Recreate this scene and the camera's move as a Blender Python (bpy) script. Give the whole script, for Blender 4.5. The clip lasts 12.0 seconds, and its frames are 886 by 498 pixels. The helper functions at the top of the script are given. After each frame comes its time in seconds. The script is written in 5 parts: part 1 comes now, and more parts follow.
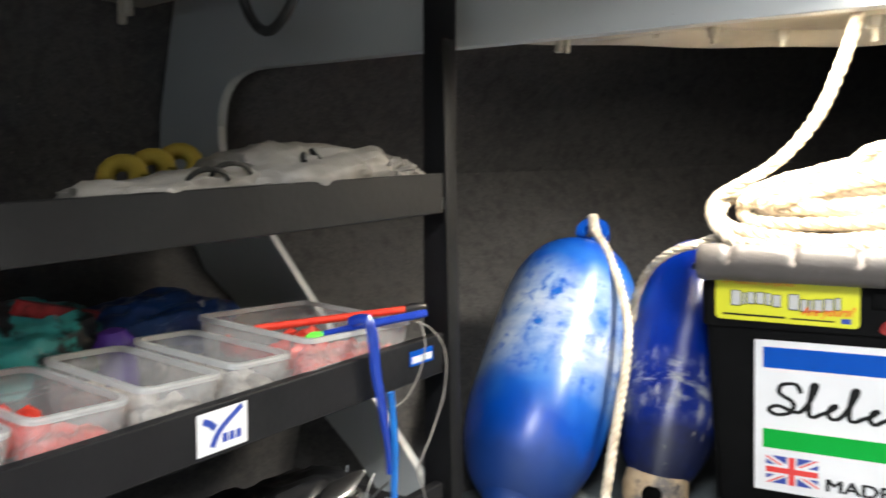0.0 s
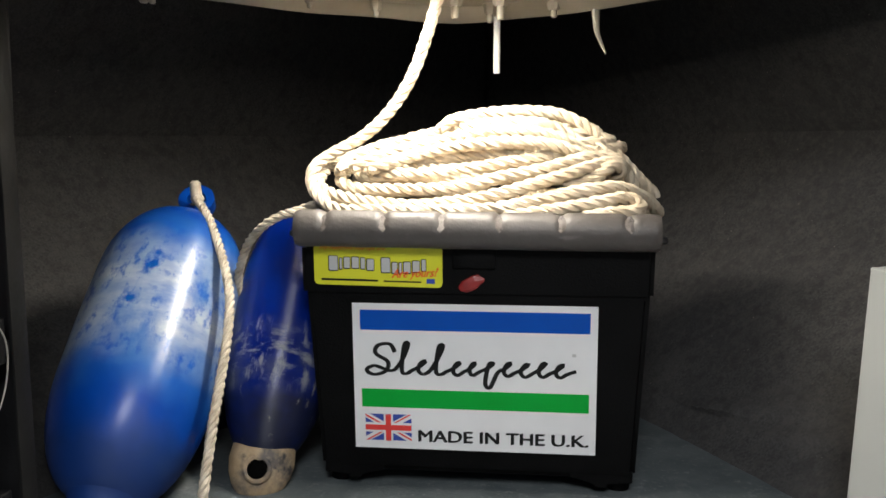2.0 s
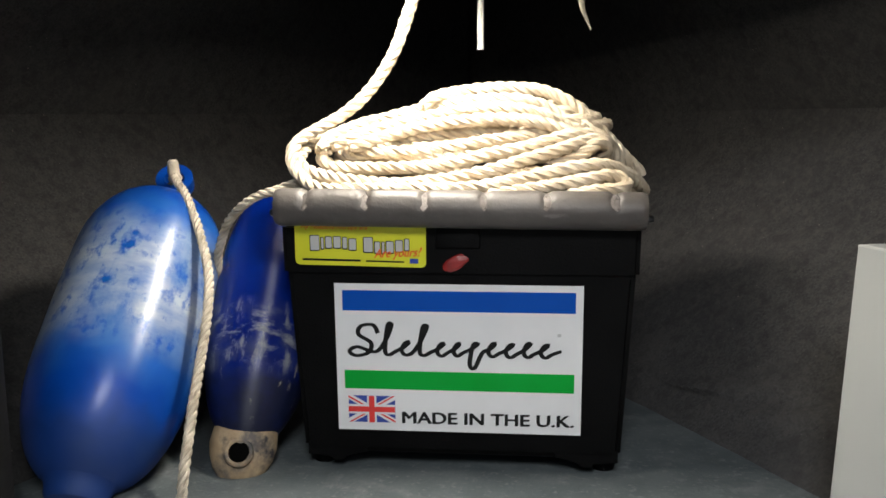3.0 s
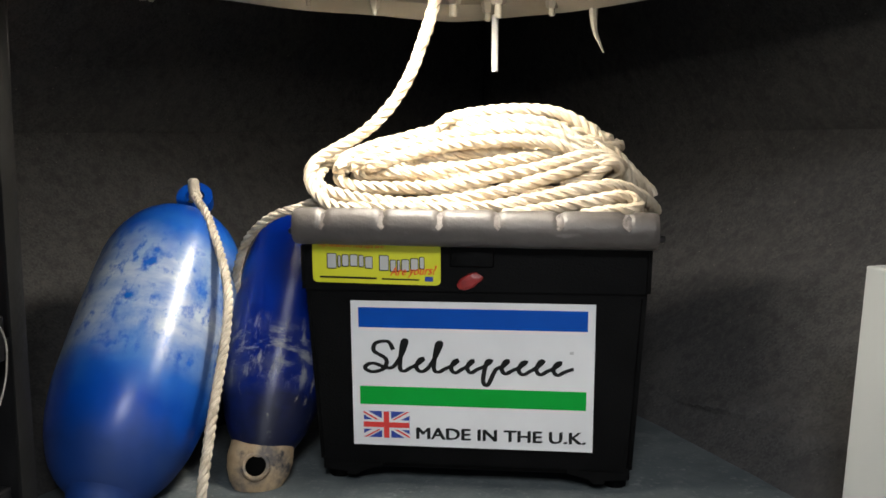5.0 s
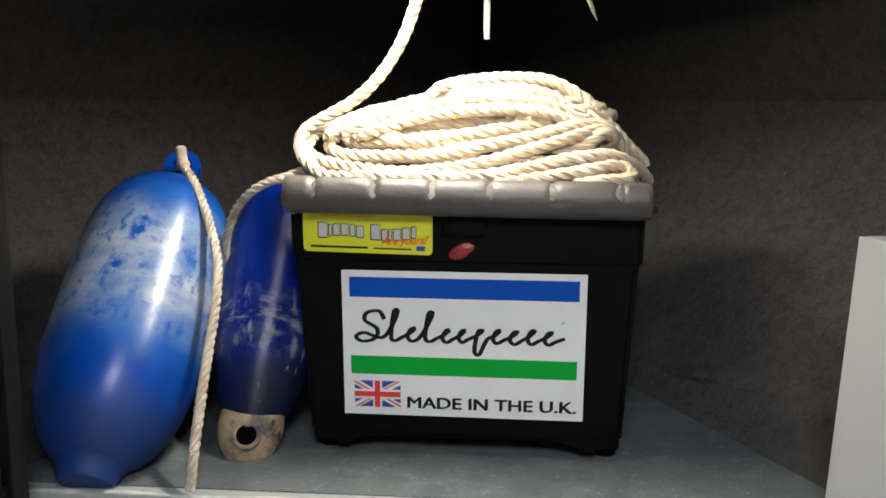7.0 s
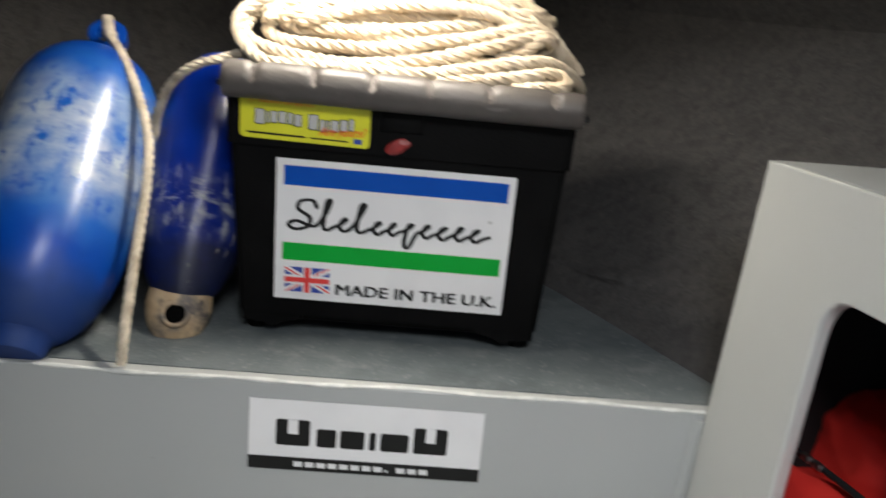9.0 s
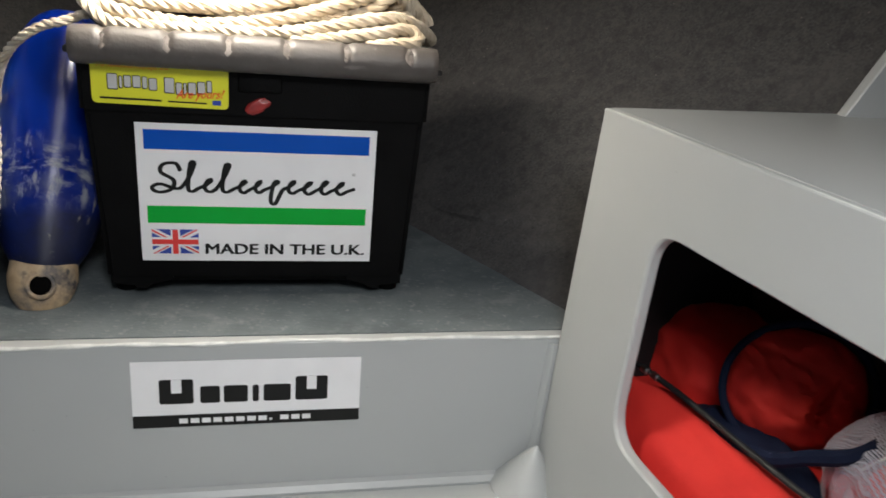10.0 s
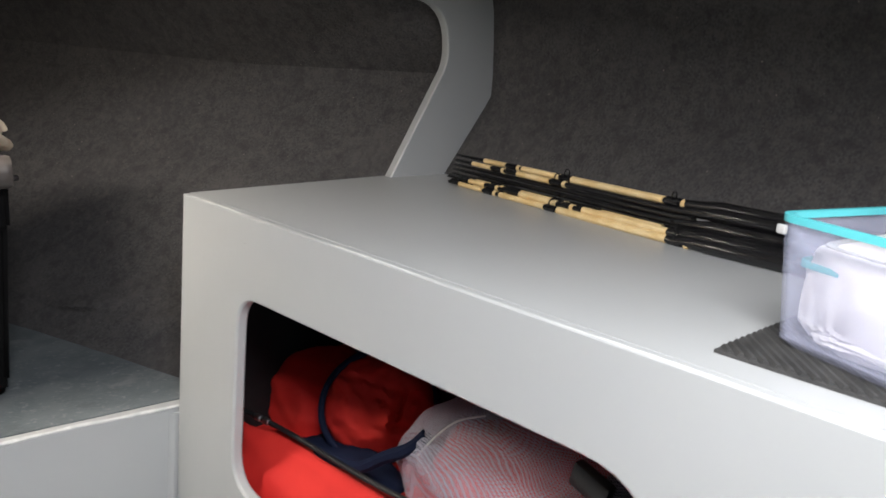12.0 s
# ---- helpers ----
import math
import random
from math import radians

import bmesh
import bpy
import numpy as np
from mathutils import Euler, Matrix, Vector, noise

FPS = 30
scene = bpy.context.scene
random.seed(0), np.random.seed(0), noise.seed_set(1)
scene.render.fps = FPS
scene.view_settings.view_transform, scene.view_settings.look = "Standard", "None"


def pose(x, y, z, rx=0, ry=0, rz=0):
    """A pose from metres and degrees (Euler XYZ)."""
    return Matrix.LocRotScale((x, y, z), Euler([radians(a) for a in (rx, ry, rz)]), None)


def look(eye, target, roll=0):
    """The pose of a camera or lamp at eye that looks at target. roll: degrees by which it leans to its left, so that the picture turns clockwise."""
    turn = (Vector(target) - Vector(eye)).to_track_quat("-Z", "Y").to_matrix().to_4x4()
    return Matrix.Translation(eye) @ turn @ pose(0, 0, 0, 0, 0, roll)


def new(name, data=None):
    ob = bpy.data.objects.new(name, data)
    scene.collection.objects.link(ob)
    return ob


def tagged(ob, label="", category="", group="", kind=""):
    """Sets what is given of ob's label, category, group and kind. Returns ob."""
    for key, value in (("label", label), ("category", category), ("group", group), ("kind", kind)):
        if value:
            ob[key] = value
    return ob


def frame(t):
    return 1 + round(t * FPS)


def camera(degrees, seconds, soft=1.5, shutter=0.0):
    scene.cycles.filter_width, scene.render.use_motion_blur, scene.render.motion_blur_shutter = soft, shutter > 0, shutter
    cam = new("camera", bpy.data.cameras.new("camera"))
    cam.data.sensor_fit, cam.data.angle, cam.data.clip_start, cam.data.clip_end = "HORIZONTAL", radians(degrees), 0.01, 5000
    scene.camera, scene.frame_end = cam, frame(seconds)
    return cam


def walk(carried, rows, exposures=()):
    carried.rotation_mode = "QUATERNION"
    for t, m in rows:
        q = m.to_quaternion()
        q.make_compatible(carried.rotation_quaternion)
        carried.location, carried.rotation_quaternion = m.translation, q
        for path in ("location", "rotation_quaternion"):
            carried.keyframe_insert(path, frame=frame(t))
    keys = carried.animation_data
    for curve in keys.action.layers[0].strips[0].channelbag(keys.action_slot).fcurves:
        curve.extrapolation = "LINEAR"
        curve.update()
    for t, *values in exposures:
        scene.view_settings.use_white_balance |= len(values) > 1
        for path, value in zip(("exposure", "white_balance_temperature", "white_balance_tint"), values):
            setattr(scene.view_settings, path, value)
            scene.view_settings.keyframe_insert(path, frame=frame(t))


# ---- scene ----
cam = camera(57.4, 12.0, 1.6, 0.4)
PATH = [
    (0, (0.107, 0.092, 0.807), (-1.071, 1.706, 0.706), -0.1),
    (0.3, (0.107, 0.0975, 0.810), (-0.918, 1.813, 0.704), -0.6),
    (0.5, (0.114, 0.107, 0.8), (-0.839, 1.856, 0.626), -0.7),
    (1, (0.131, 0.139, 0.803), (-0.525, 2.0, 0.48), -2.8),
    (1.5, (0.152, 0.154, 0.804), (-0.22, 2.108, 0.602), -1.4),
    (2, (0.141, 0.146, 0.801), (-0.255, 2.098, 0.629), 0.0),
    (2.5, (0.139, 0.161, 0.797), (-0.213, 2.118, 0.58), -0.2),
    (4.5, (0.136, 0.146, 0.797), (-0.243, 2.099, 0.594), 0.4),
    (5, (0.139, 0.143, 0.802), (-0.247, 2.097, 0.623), 0.1),
    (5.5, (0.145, 0.149, 0.799), (-0.216, 2.106, 0.597), 0.3),
    (6, (0.152, 0.148, 0.8), (-0.203, 2.106, 0.598), -0.1),
    (6.5, (0.144, 0.147, 0.8), (-0.205, 2.105, 0.59), 0.2),
    (8.3, (0.111, 0.135, 0.797), (-0.252, 2.067, 0.431), 1.7),
    (8.5, (0.122, 0.127, 0.789), (-0.222, 2.064, 0.427), 2.6),
    (9, (0.107, 0.118, 0.813), (0.002, 2.048, 0.301), 5.3),
    (9.5, (0.108, 0.112, 0.845), (0.335, 1.995, 0.207), 3.1),
    (10, (0.098, 0.0815, 0.857), (0.3465, 1.952, 0.188), 4.75),
    (10.5, (0.122, 0.031, 0.868), (0.651, 1.856, 0.244), 6.7),
    (11, (0.12, -0.015, 0.894), (0.934, 1.764, 0.479), 6.1),
    (11.5, (0.151, -0.023, 0.891), (1.193, 1.631, 0.466), 6.4),
    (12, (0.139, -0.056, 0.9), (1.156, 1.6, 0.429), 2.4),
]
walk(cam, [(t, look(eye, target, roll)) for t, eye, target, roll in PATH], [(0.0, 1.08, 6500, 10), (0.5, 0.46, 6500, 10), (1.0, 0.1, 6500, 10), (1.5, 0.0, 6500, 10), (6.5, 0.0, 6500, 10), (9.5, 0.0, 6550, 11), (10.5, 0.06, 6550, 13), (11.1, 0.17, 6550, 16), (11.6, 0.31, 6500, 15), (12.0, 0.32, 6500, 15)])

# ---- light ----
world = bpy.data.worlds.new("world")
scene.world = world
world.use_nodes = True
world.node_tree.nodes["Background"].inputs[0].default_value = (0.45, 0.55, 0.7, 1)
world.node_tree.nodes["Background"].inputs[1].default_value = 0.6


def area_lamp(name, eye, target, sx, sy, power, colour):
    d = bpy.data.lights.new(name, "AREA")
    d.shape, d.size, d.size_y, d.energy, d.color = "RECTANGLE", sx, sy, power, colour
    ob = new(name, d)
    ob.matrix_world = look(eye, target)
    return ob


# the strip light behind the beam; then unseen, assumed sources: a deck hatch overhead and a fill from a hatchway aft
area_lamp("strip_lamp", (-0.045, 0.962, 1.0074), (0.02, 1.03, 0.45), 0.24, 0.03, 5.4, (1.0, 0.93, 0.80))
area_lamp("assumed_hatch_light", (0.192, -0.13, 1.262), (0.192, -0.12, 0.4), 0.28, 0.50, 18.0, (0.97, 0.99, 1.0))
area_lamp("aft_fill_light", (0.1, -1.42, 0.95), (0.1, 0.0, 0.8), 0.7, 0.8, 1.1, (0.86, 0.93, 1.0))

# ---- materials ----


def material(name, c1, c2, scale=8.0, rough=0.5, bump=0.1, fine=120.0, metal=0.0, rough2=None, spec=0.5, detail=6.0, lo=0.35, hi=0.65):
    """Two colours mixed by a coarse noise, with a fine noise as relief."""
    m = bpy.data.materials.new(name)
    m.use_nodes = True
    nt = m.node_tree
    b = nt.nodes["Principled BSDF"]
    tc = nt.nodes.new("ShaderNodeTexCoord")
    n1 = nt.nodes.new("ShaderNodeTexNoise")
    n1.inputs["Scale"].default_value, n1.inputs["Detail"].default_value = scale, detail
    n2 = nt.nodes.new("ShaderNodeTexNoise")
    n2.inputs["Scale"].default_value, n2.inputs["Detail"].default_value = fine, 3.0
    r = nt.nodes.new("ShaderNodeValToRGB")
    r.color_ramp.elements[0].position, r.color_ramp.elements[1].position = lo, hi
    r.color_ramp.elements[0].color, r.color_ramp.elements[1].color = (*c1, 1), (*c2, 1)
    bp = nt.nodes.new("ShaderNodeBump")
    bp.inputs["Strength"].default_value, bp.inputs["Distance"].default_value = bump, 0.002
    link = nt.links.new
    link(tc.outputs["Object"], n1.inputs["Vector"])
    link(tc.outputs["Object"], n2.inputs["Vector"])
    link(n1.outputs[0], r.inputs[0])
    link(r.outputs[0], b.inputs["Base Color"])
    link(n2.outputs[0], bp.inputs["Height"])
    link(bp.outputs[0], b.inputs["Normal"])
    b.inputs["Metallic"].default_value = metal
    b.inputs["Specular IOR Level"].default_value = spec
    if rough2 is None:
        b.inputs["Roughness"].default_value = rough
    else:
        mr = nt.nodes.new("ShaderNodeMapRange")
        mr.inputs["To Min"].default_value, mr.inputs["To Max"].default_value = rough, rough2
        link(n1.outputs[0], mr.inputs[0])
        link(mr.outputs[0], b.inputs["Roughness"])
    return m


def layer(m, colour, scale, lo, hi, rough=None, stretch=(1, 1, 1), band=None, kind="noise"):
    """Lays a second colour over a material where a noise is high; band: (axis, low, high, soft) in object space."""
    nt = m.node_tree
    link = nt.links.new
    b = nt.nodes["Principled BSDF"]
    old = b.inputs["Base Color"].links[0].from_socket
    tc = nt.nodes.new("ShaderNodeTexCoord")
    mp = nt.nodes.new("ShaderNodeMapping")
    mp.inputs["Scale"].default_value = stretch
    link(tc.outputs["Object"], mp.inputs[0])
    if kind == "noise":
        n = nt.nodes.new("ShaderNodeTexNoise")
        n.inputs["Scale"].default_value, n.inputs["Detail"].default_value, n.inputs["Roughness"].default_value = scale, 8.0, 0.6
    else:
        n = nt.nodes.new("ShaderNodeTexVoronoi")
        n.inputs["Scale"].default_value = scale
    link(mp.outputs[0], n.inputs["Vector"])
    mr = nt.nodes.new("ShaderNodeMapRange")
    mr.inputs["From Min"].default_value, mr.inputs["From Max"].default_value = lo, hi
    link(n.outputs[0], mr.inputs[0])
    out = mr.outputs[0]
    for axis, low, high, soft in band or ():
        sp = nt.nodes.new("ShaderNodeSeparateXYZ")
        wob = nt.nodes.new("ShaderNodeTexNoise")
        wob.inputs["Scale"].default_value = 22.0
        link(tc.outputs["Object"], wob.inputs["Vector"])
        link(tc.outputs["Object"], sp.inputs[0])
        add = nt.nodes.new("ShaderNodeMath")
        add.operation = "MULTIPLY_ADD"
        add.inputs[1].default_value = soft * 1.5
        link(wob.outputs[0], add.inputs[0])
        link(sp.outputs["XYZ".index(axis)], add.inputs[2])
        for edge, way in ((low, 1), (high, -1)):
            e = nt.nodes.new("ShaderNodeMapRange")
            e.inputs["From Min"].default_value, e.inputs["From Max"].default_value = edge, edge + way * soft
            link(add.outputs[0], e.inputs[0])
            mu = nt.nodes.new("ShaderNodeMath")
            mu.operation = "MULTIPLY"
            link(out, mu.inputs[0])
            link(e.outputs[0], mu.inputs[1])
            out = mu.outputs[0]
    mx = nt.nodes.new("ShaderNodeMix")
    mx.data_type = "RGBA"
    link(out, mx.inputs[0])
    link(old, mx.inputs[6])
    mx.inputs[7].default_value = (*colour, 1)
    link(mx.outputs[2], b.inputs["Base Color"])
    if rough is not None:
        rm = nt.nodes.new("ShaderNodeMix")
        rm.data_type = "FLOAT"
        if b.inputs["Roughness"].links:
            link(b.inputs["Roughness"].links[0].from_socket, rm.inputs[2])
        else:
            rm.inputs[2].default_value = b.inputs["Roughness"].default_value
        rm.inputs[3].default_value = rough
        link(out, rm.inputs[0])
        link(rm.outputs[0], b.inputs["Roughness"])
    return m


def clear(name, colour, rough=0.15, alpha=0.3):
    m = material(name, colour, tuple(0.9 * v for v in colour), 30, rough, 0.05, 60)
    b = m.node_tree.nodes["Principled BSDF"]
    b.inputs["Alpha"].default_value = alpha
    return m


def glow(name, colour, power):
    m = bpy.data.materials.new(name)
    m.use_nodes = True
    b = m.node_tree.nodes["Principled BSDF"]
    b.inputs["Emission Color"].default_value, b.inputs["Emission Strength"].default_value = (*colour, 1), power
    return m


CARPET = material("carpet", (0.042, 0.041, 0.042), (0.092, 0.090, 0.089), 300, 0.95, 0.25, 700, spec=0.1, lo=0.28, hi=0.72, detail=8.0)
layer(CARPET, (0.098, 0.093, 0.090), 9, 0.50, 0.95)
layer(CARPET, (0.052, 0.051, 0.053), 5, 0.45, 0.80)
layer(CARPET, (0.090, 0.084, 0.080), 90, 0.48, 0.74)
layer(CARPET, (0.040, 0.039, 0.040), 42, 0.50, 0.80)
layer(CARPET, (0.26, 0.23, 0.20), 34, 0.050, 0.0, kind="voronoi")
layer(CARPET, (0.40, 0.38, 0.35), 85, 0.040, 0.0, stretch=(1, 1, 0.6), kind="voronoi")
PAINT = material("grey_paint", (0.338, 0.352, 0.350), (0.368, 0.382, 0.379), 5, 0.29, 0.10, 60, rough2=0.40, detail=3.0, lo=0.2, hi=0.8)
layer(PAINT, (0.12, 0.12, 0.11), 34, 0.030, 0.0, kind="voronoi")
SHELFTOP = material("shelf_paint", (0.084, 0.102, 0.109), (0.124, 0.143, 0.149), 26, 0.55, 0.35, 220, rough2=0.75)
layer(SHELFTOP, (0.19, 0.205, 0.21), 150, 0.56, 0.70)
layer(SHELFTOP, (0.068, 0.083, 0.089), 12, 0.52, 0.70)
layer(SHELFTOP, (0.24, 0.25, 0.25), 15, 0.60, 0.82)
layer(SHELFTOP, (0.55, 0.57, 0.57), 60, 0.028, 0.0, kind="voronoi")
EDGE = material("worn_and_lit_edge", (0.42, 0.44, 0.43), (0.58, 0.59, 0.57), 60, 0.5, 0.3, 200)
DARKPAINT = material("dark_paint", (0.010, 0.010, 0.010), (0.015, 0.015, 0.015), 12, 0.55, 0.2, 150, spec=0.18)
BLACKANDSHADE = material("black_paint_and_shade", (0.008, 0.008, 0.009), (0.013, 0.013, 0.014), 12, 0.5, 0.25, 150, spec=0.2)
layer(BLACKANDSHADE, (0.30, 0.30, 0.29), 60, 0.80, 0.84, stretch=(1, 1, 0.35))
GRP = material("moulding_grp", (0.28, 0.255, 0.205), (0.37, 0.34, 0.28), 9, 0.42, 0.5, 60)
BOXBLACK = material("box_plastic", (0.0020, 0.0020, 0.0021), (0.0033, 0.0033, 0.0035), 20, 0.45, 0.25, 420, rough2=0.58, spec=0.07)
RAIL = material("rail_plastic", (0.050, 0.043, 0.039), (0.076, 0.067, 0.062), 18, 0.5, 0.40, 130)
layer(RAIL, (0.15, 0.135, 0.13), 60, 0.62, 0.74, stretch=(0.3, 1, 1))
layer(RAIL, (0.030, 0.027, 0.025), 55, 0.64, 0.74, stretch=(0.25, 1, 1))
NOTCH = material("notch_wear", (0.075, 0.062, 0.055), (0.18, 0.16, 0.15), 70, 0.75, 0.7, 160)
layer(NOTCH, (0.03, 0.024, 0.020), 150, 0.56, 0.64)
LABEL = material("label_white", (0.69, 0.69, 0.70), (0.73, 0.73, 0.74), 20, 0.35, 0.02, 60)
INK = material("ink_black", (0.006, 0.006, 0.006), (0.010, 0.010, 0.010), 20, 0.4, 0.02, 60, spec=0.2)
BLUEINK = material("ink_blue", (0.0, 0.062, 0.37), (0.001, 0.070, 0.40), 20, 0.35, 0.02, 60, spec=0.15)
GREENINK = material("ink_green", (0.0, 0.31, 0.030), (0.001, 0.33, 0.038), 20, 0.35, 0.02, 60, spec=0.15)
NAVYINK = material("ink_navy", (0.02, 0.05, 0.30), (0.025, 0.06, 0.33), 20, 0.35, 0.02, 60)
REDINK = material("ink_red", (0.66, 0.035, 0.03), (0.70, 0.045, 0.04), 20, 0.35, 0.02, 60)
ORANGEINK = material("ink_orange", (0.72, 0.10, 0.012), (0.76, 0.13, 0.016), 20, 0.35, 0.02, 60)
YELLOW = material("sticker_yellow", (0.62, 0.62, 0.020), (0.66, 0.655, 0.03), 20, 0.35, 0.02, 60)
GREYINK = material("ink_grey", (0.42, 0.42, 0.42), (0.5, 0.5, 0.5), 20, 0.4, 0.02, 60)
FENDER = material("fender_blue", (0.0005, 0.036, 0.250), (0.0007, 0.048, 0.31), 9, 0.30, 0.04, 90, rough2=0.33, spec=0.44)
layer(FENDER, (0.020, 0.110, 0.36), 6, 0.34, 0.60, 0.31, stretch=(1.3, 1.3, 0.8), band=[("Z", 0.125, 0.39, 0.035)])
layer(FENDER, (0.125, 0.205, 0.36), 9, 0.28, 0.58, 0.28, stretch=(1.2, 1.2, 0.9), band=[("Z", 0.150, 0.350, 0.030)])
layer(FENDER, (0.35, 0.39, 0.44), 16, 0.38, 0.70, 0.28, stretch=(0.7, 0.7, 1.7), band=[("Z", 0.17, 0.340, 0.04)])
layer(FENDER, (0.0012, 0.062, 0.30), 40, 0.55, 0.66, 0.30, stretch=(1.0, 1.0, 0.8), band=[("Z", 0.14, 0.37, 0.03)])
layer(FENDER, (0.020, 0.100, 0.32), 13, 0.52, 0.72, 0.31, stretch=(1.4, 1.4, 0.7), band=[("Z", 0.14, 0.37, 0.03)])
layer(FENDER, (0.0015, 0.070, 0.31), 64, 0.57, 0.68, 0.30, stretch=(1.0, 1.0, 0.7), band=[("Z", 0.14, 0.38, 0.03)])
# full darker coat on the lower end: weaker light there put into the colour
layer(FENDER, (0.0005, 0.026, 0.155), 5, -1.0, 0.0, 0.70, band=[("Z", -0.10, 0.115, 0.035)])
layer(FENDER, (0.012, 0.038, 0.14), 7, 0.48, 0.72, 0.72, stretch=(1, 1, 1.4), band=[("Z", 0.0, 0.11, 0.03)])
FENDER2 = material("fender_dark_blue", (0.0006, 0.011, 0.14), (0.0010, 0.017, 0.18), 9, 0.29, 0.05, 90, rough2=0.31, spec=0.45)
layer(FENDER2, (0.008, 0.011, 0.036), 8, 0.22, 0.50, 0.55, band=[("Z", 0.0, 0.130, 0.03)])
layer(FENDER2, (0.075, 0.085, 0.13), 15, 0.47, 0.74, 0.5, stretch=(1, 1, 1.3), band=[("Z", 0.09, 0.19, 0.025)])
layer(FENDER2, (0.22, 0.23, 0.26), 52, 0.53, 0.68, 0.6, stretch=(0.7, 1, 1.7), band=[("Z", 0.11, 0.18, 0.02)])
layer(FENDER2, (0.22, 0.23, 0.26), 56, 0.55, 0.70, 0.6, stretch=(1.7, 1, 0.5), band=[("Z", 0.10, 0.19, 0.02)])
layer(FENDER2, (0.26, 0.24, 0.20), 70, 0.62, 0.70, 0.6, stretch=(1, 1, 0.4), band=[("Z", 0.04, 0.13, 0.02)])


def brushed(m, amount):
    """Fine scuffs round the z axis, which draw the gloss out along it."""
    nt = m.node_tree
    tg = nt.nodes.new("ShaderNodeTangent")
    tg.direction_type, tg.axis = "RADIAL", "Z"
    p = nt.nodes["Principled BSDF"]
    p.inputs["Anisotropic"].default_value, p.inputs["Anisotropic Rotation"].default_value = amount, 0.25
    nt.links.new(tg.outputs[0], p.inputs["Tangent"])


brushed(FENDER, 0.38)
brushed(FENDER2, 0.82)
CREAM = material("bare_cream", (0.30, 0.21, 0.12), (0.46, 0.35, 0.22), 35, 0.6, 0.35, 150)
layer(CREAM, (0.10, 0.085, 0.075), 22, 0.48, 0.62)
layer(CREAM, (0.03, 0.03, 0.035), 34, 0.56, 0.64)
layer(CREAM, (0.02, 0.03, 0.12), 40, 0.50, 0.60, band=[("Z", -0.05, -0.012, 0.006)])
VOID = material("hole_shade", (0.002, 0.002, 0.002), (0.003, 0.003, 0.003), 40, 0.9, 0.1, 200, spec=0.0)
ROPE = material("rope_white", (0.50, 0.408, 0.292), (0.61, 0.532, 0.42), 35, 0.8, 0.6, 700, spec=0.2)
CORD = material("cord_white", (0.34, 0.29, 0.225), (0.56, 0.50, 0.41), 60, 0.8, 0.6, 800, spec=0.2)
TUBE = material("tube_white", (0.78, 0.78, 0.76), (0.84, 0.84, 0.82), 40, 0.4, 0.05, 100)
BAG = material("bag_red", (0.46, 0.018, 0.015), (0.56, 0.028, 0.021), 14, 0.65, 0.25, 700, rough2=0.75, spec=0.2)
NAVY = material("bag_navy", (0.005, 0.008, 0.022), (0.008, 0.012, 0.03), 30, 0.8, 0.4, 500, spec=0.1)
BLACK = material("black_plastic", (0.007, 0.007, 0.008), (0.012, 0.012, 0.013), 30, 0.36, 0.15, 200)
RUBBER = material("black_rubber", (0.026, 0.026, 0.025), (0.045, 0.045, 0.043), 40, 0.7, 0.2, 300)
STEEL = material("steel", (0.45, 0.45, 0.46), (0.6, 0.6, 0.6), 40, 0.3, 0.1, 200, metal=1.0)
PALEBLUE = material("pale_blue_plastic", (0.004, 0.11, 0.42), (0.006, 0.15, 0.50), 60, 0.35, 0.1, 150)
WHITEEDGE = material("white_edge", (0.50, 0.50, 0.49), (0.62, 0.62, 0.60), 40, 0.5, 0.2, 150)
LEAD = material("lead", (0.20, 0.20, 0.20), (0.30, 0.30, 0.30), 40, 0.5, 0.3, 200, metal=0.6)
RODCREAM = material("rod_cream", (0.62, 0.43, 0.19), (0.72, 0.56, 0.30), 40, 0.35, 0.1, 200)
RODBLACK = material("rod_black", (0.006, 0.006, 0.007), (0.012, 0.012, 0.012), 60, 0.22, 0.1, 300)
TUB = clear("tub_clear", (0.66, 0.65, 0.64), 0.35, 0.24)
TUBRIM = clear("tub_rim", (0.60, 0.60, 0.585), 0.3, 0.62)
LILAC = clear("tub_lilac", (0.62, 0.65, 0.82), 0.22, 0.22)
POSTGREY = material("post_paint", (0.009, 0.009, 0.009), (0.014, 0.014, 0.014), 20, 0.55, 0.3, 150, spec=0.1)
layer(POSTGREY, (0.45, 0.45, 0.44), 60, 0.75, 0.79, stretch=(1, 1, 0.35))
TURQ = clear("lid_turquoise", (0.10, 0.60, 0.64), 0.25, 0.78)
POLY = material("poly_bag", (0.19, 0.175, 0.155), (0.29, 0.27, 0.245), 24, 0.5, 1.0, 70, rough2=0.7)
TEAL = material("pack_teal", (0.03, 0.30, 0.29), (0.08, 0.54, 0.51), 25, 0.3, 0.3, 60)
layer(TEAL, (0.010, 0.012, 0.013), 17, 0.50, 0.56)
layer(TEAL, (0.62, 0.62, 0.60), 21, 0.60, 0.63)
BLUEPACK = material("pack_blue", (0.006, 0.03, 0.12), (0.012, 0.06, 0.24), 25, 0.3, 0.3, 60)
layer(BLUEPACK, (0.16, 0.22, 0.36), 30, 0.60, 0.70, stretch=(2, 0.5, 0.5))
PURPLE = material("pack_purple", (0.08, 0.03, 0.28), (0.13, 0.05, 0.40), 30, 0.2, 0.1, 60)
SEALRED = material("seal_red", (0.16, 0.010, 0.012), (0.42, 0.03, 0.035), 90, 0.4, 0.6, 200)
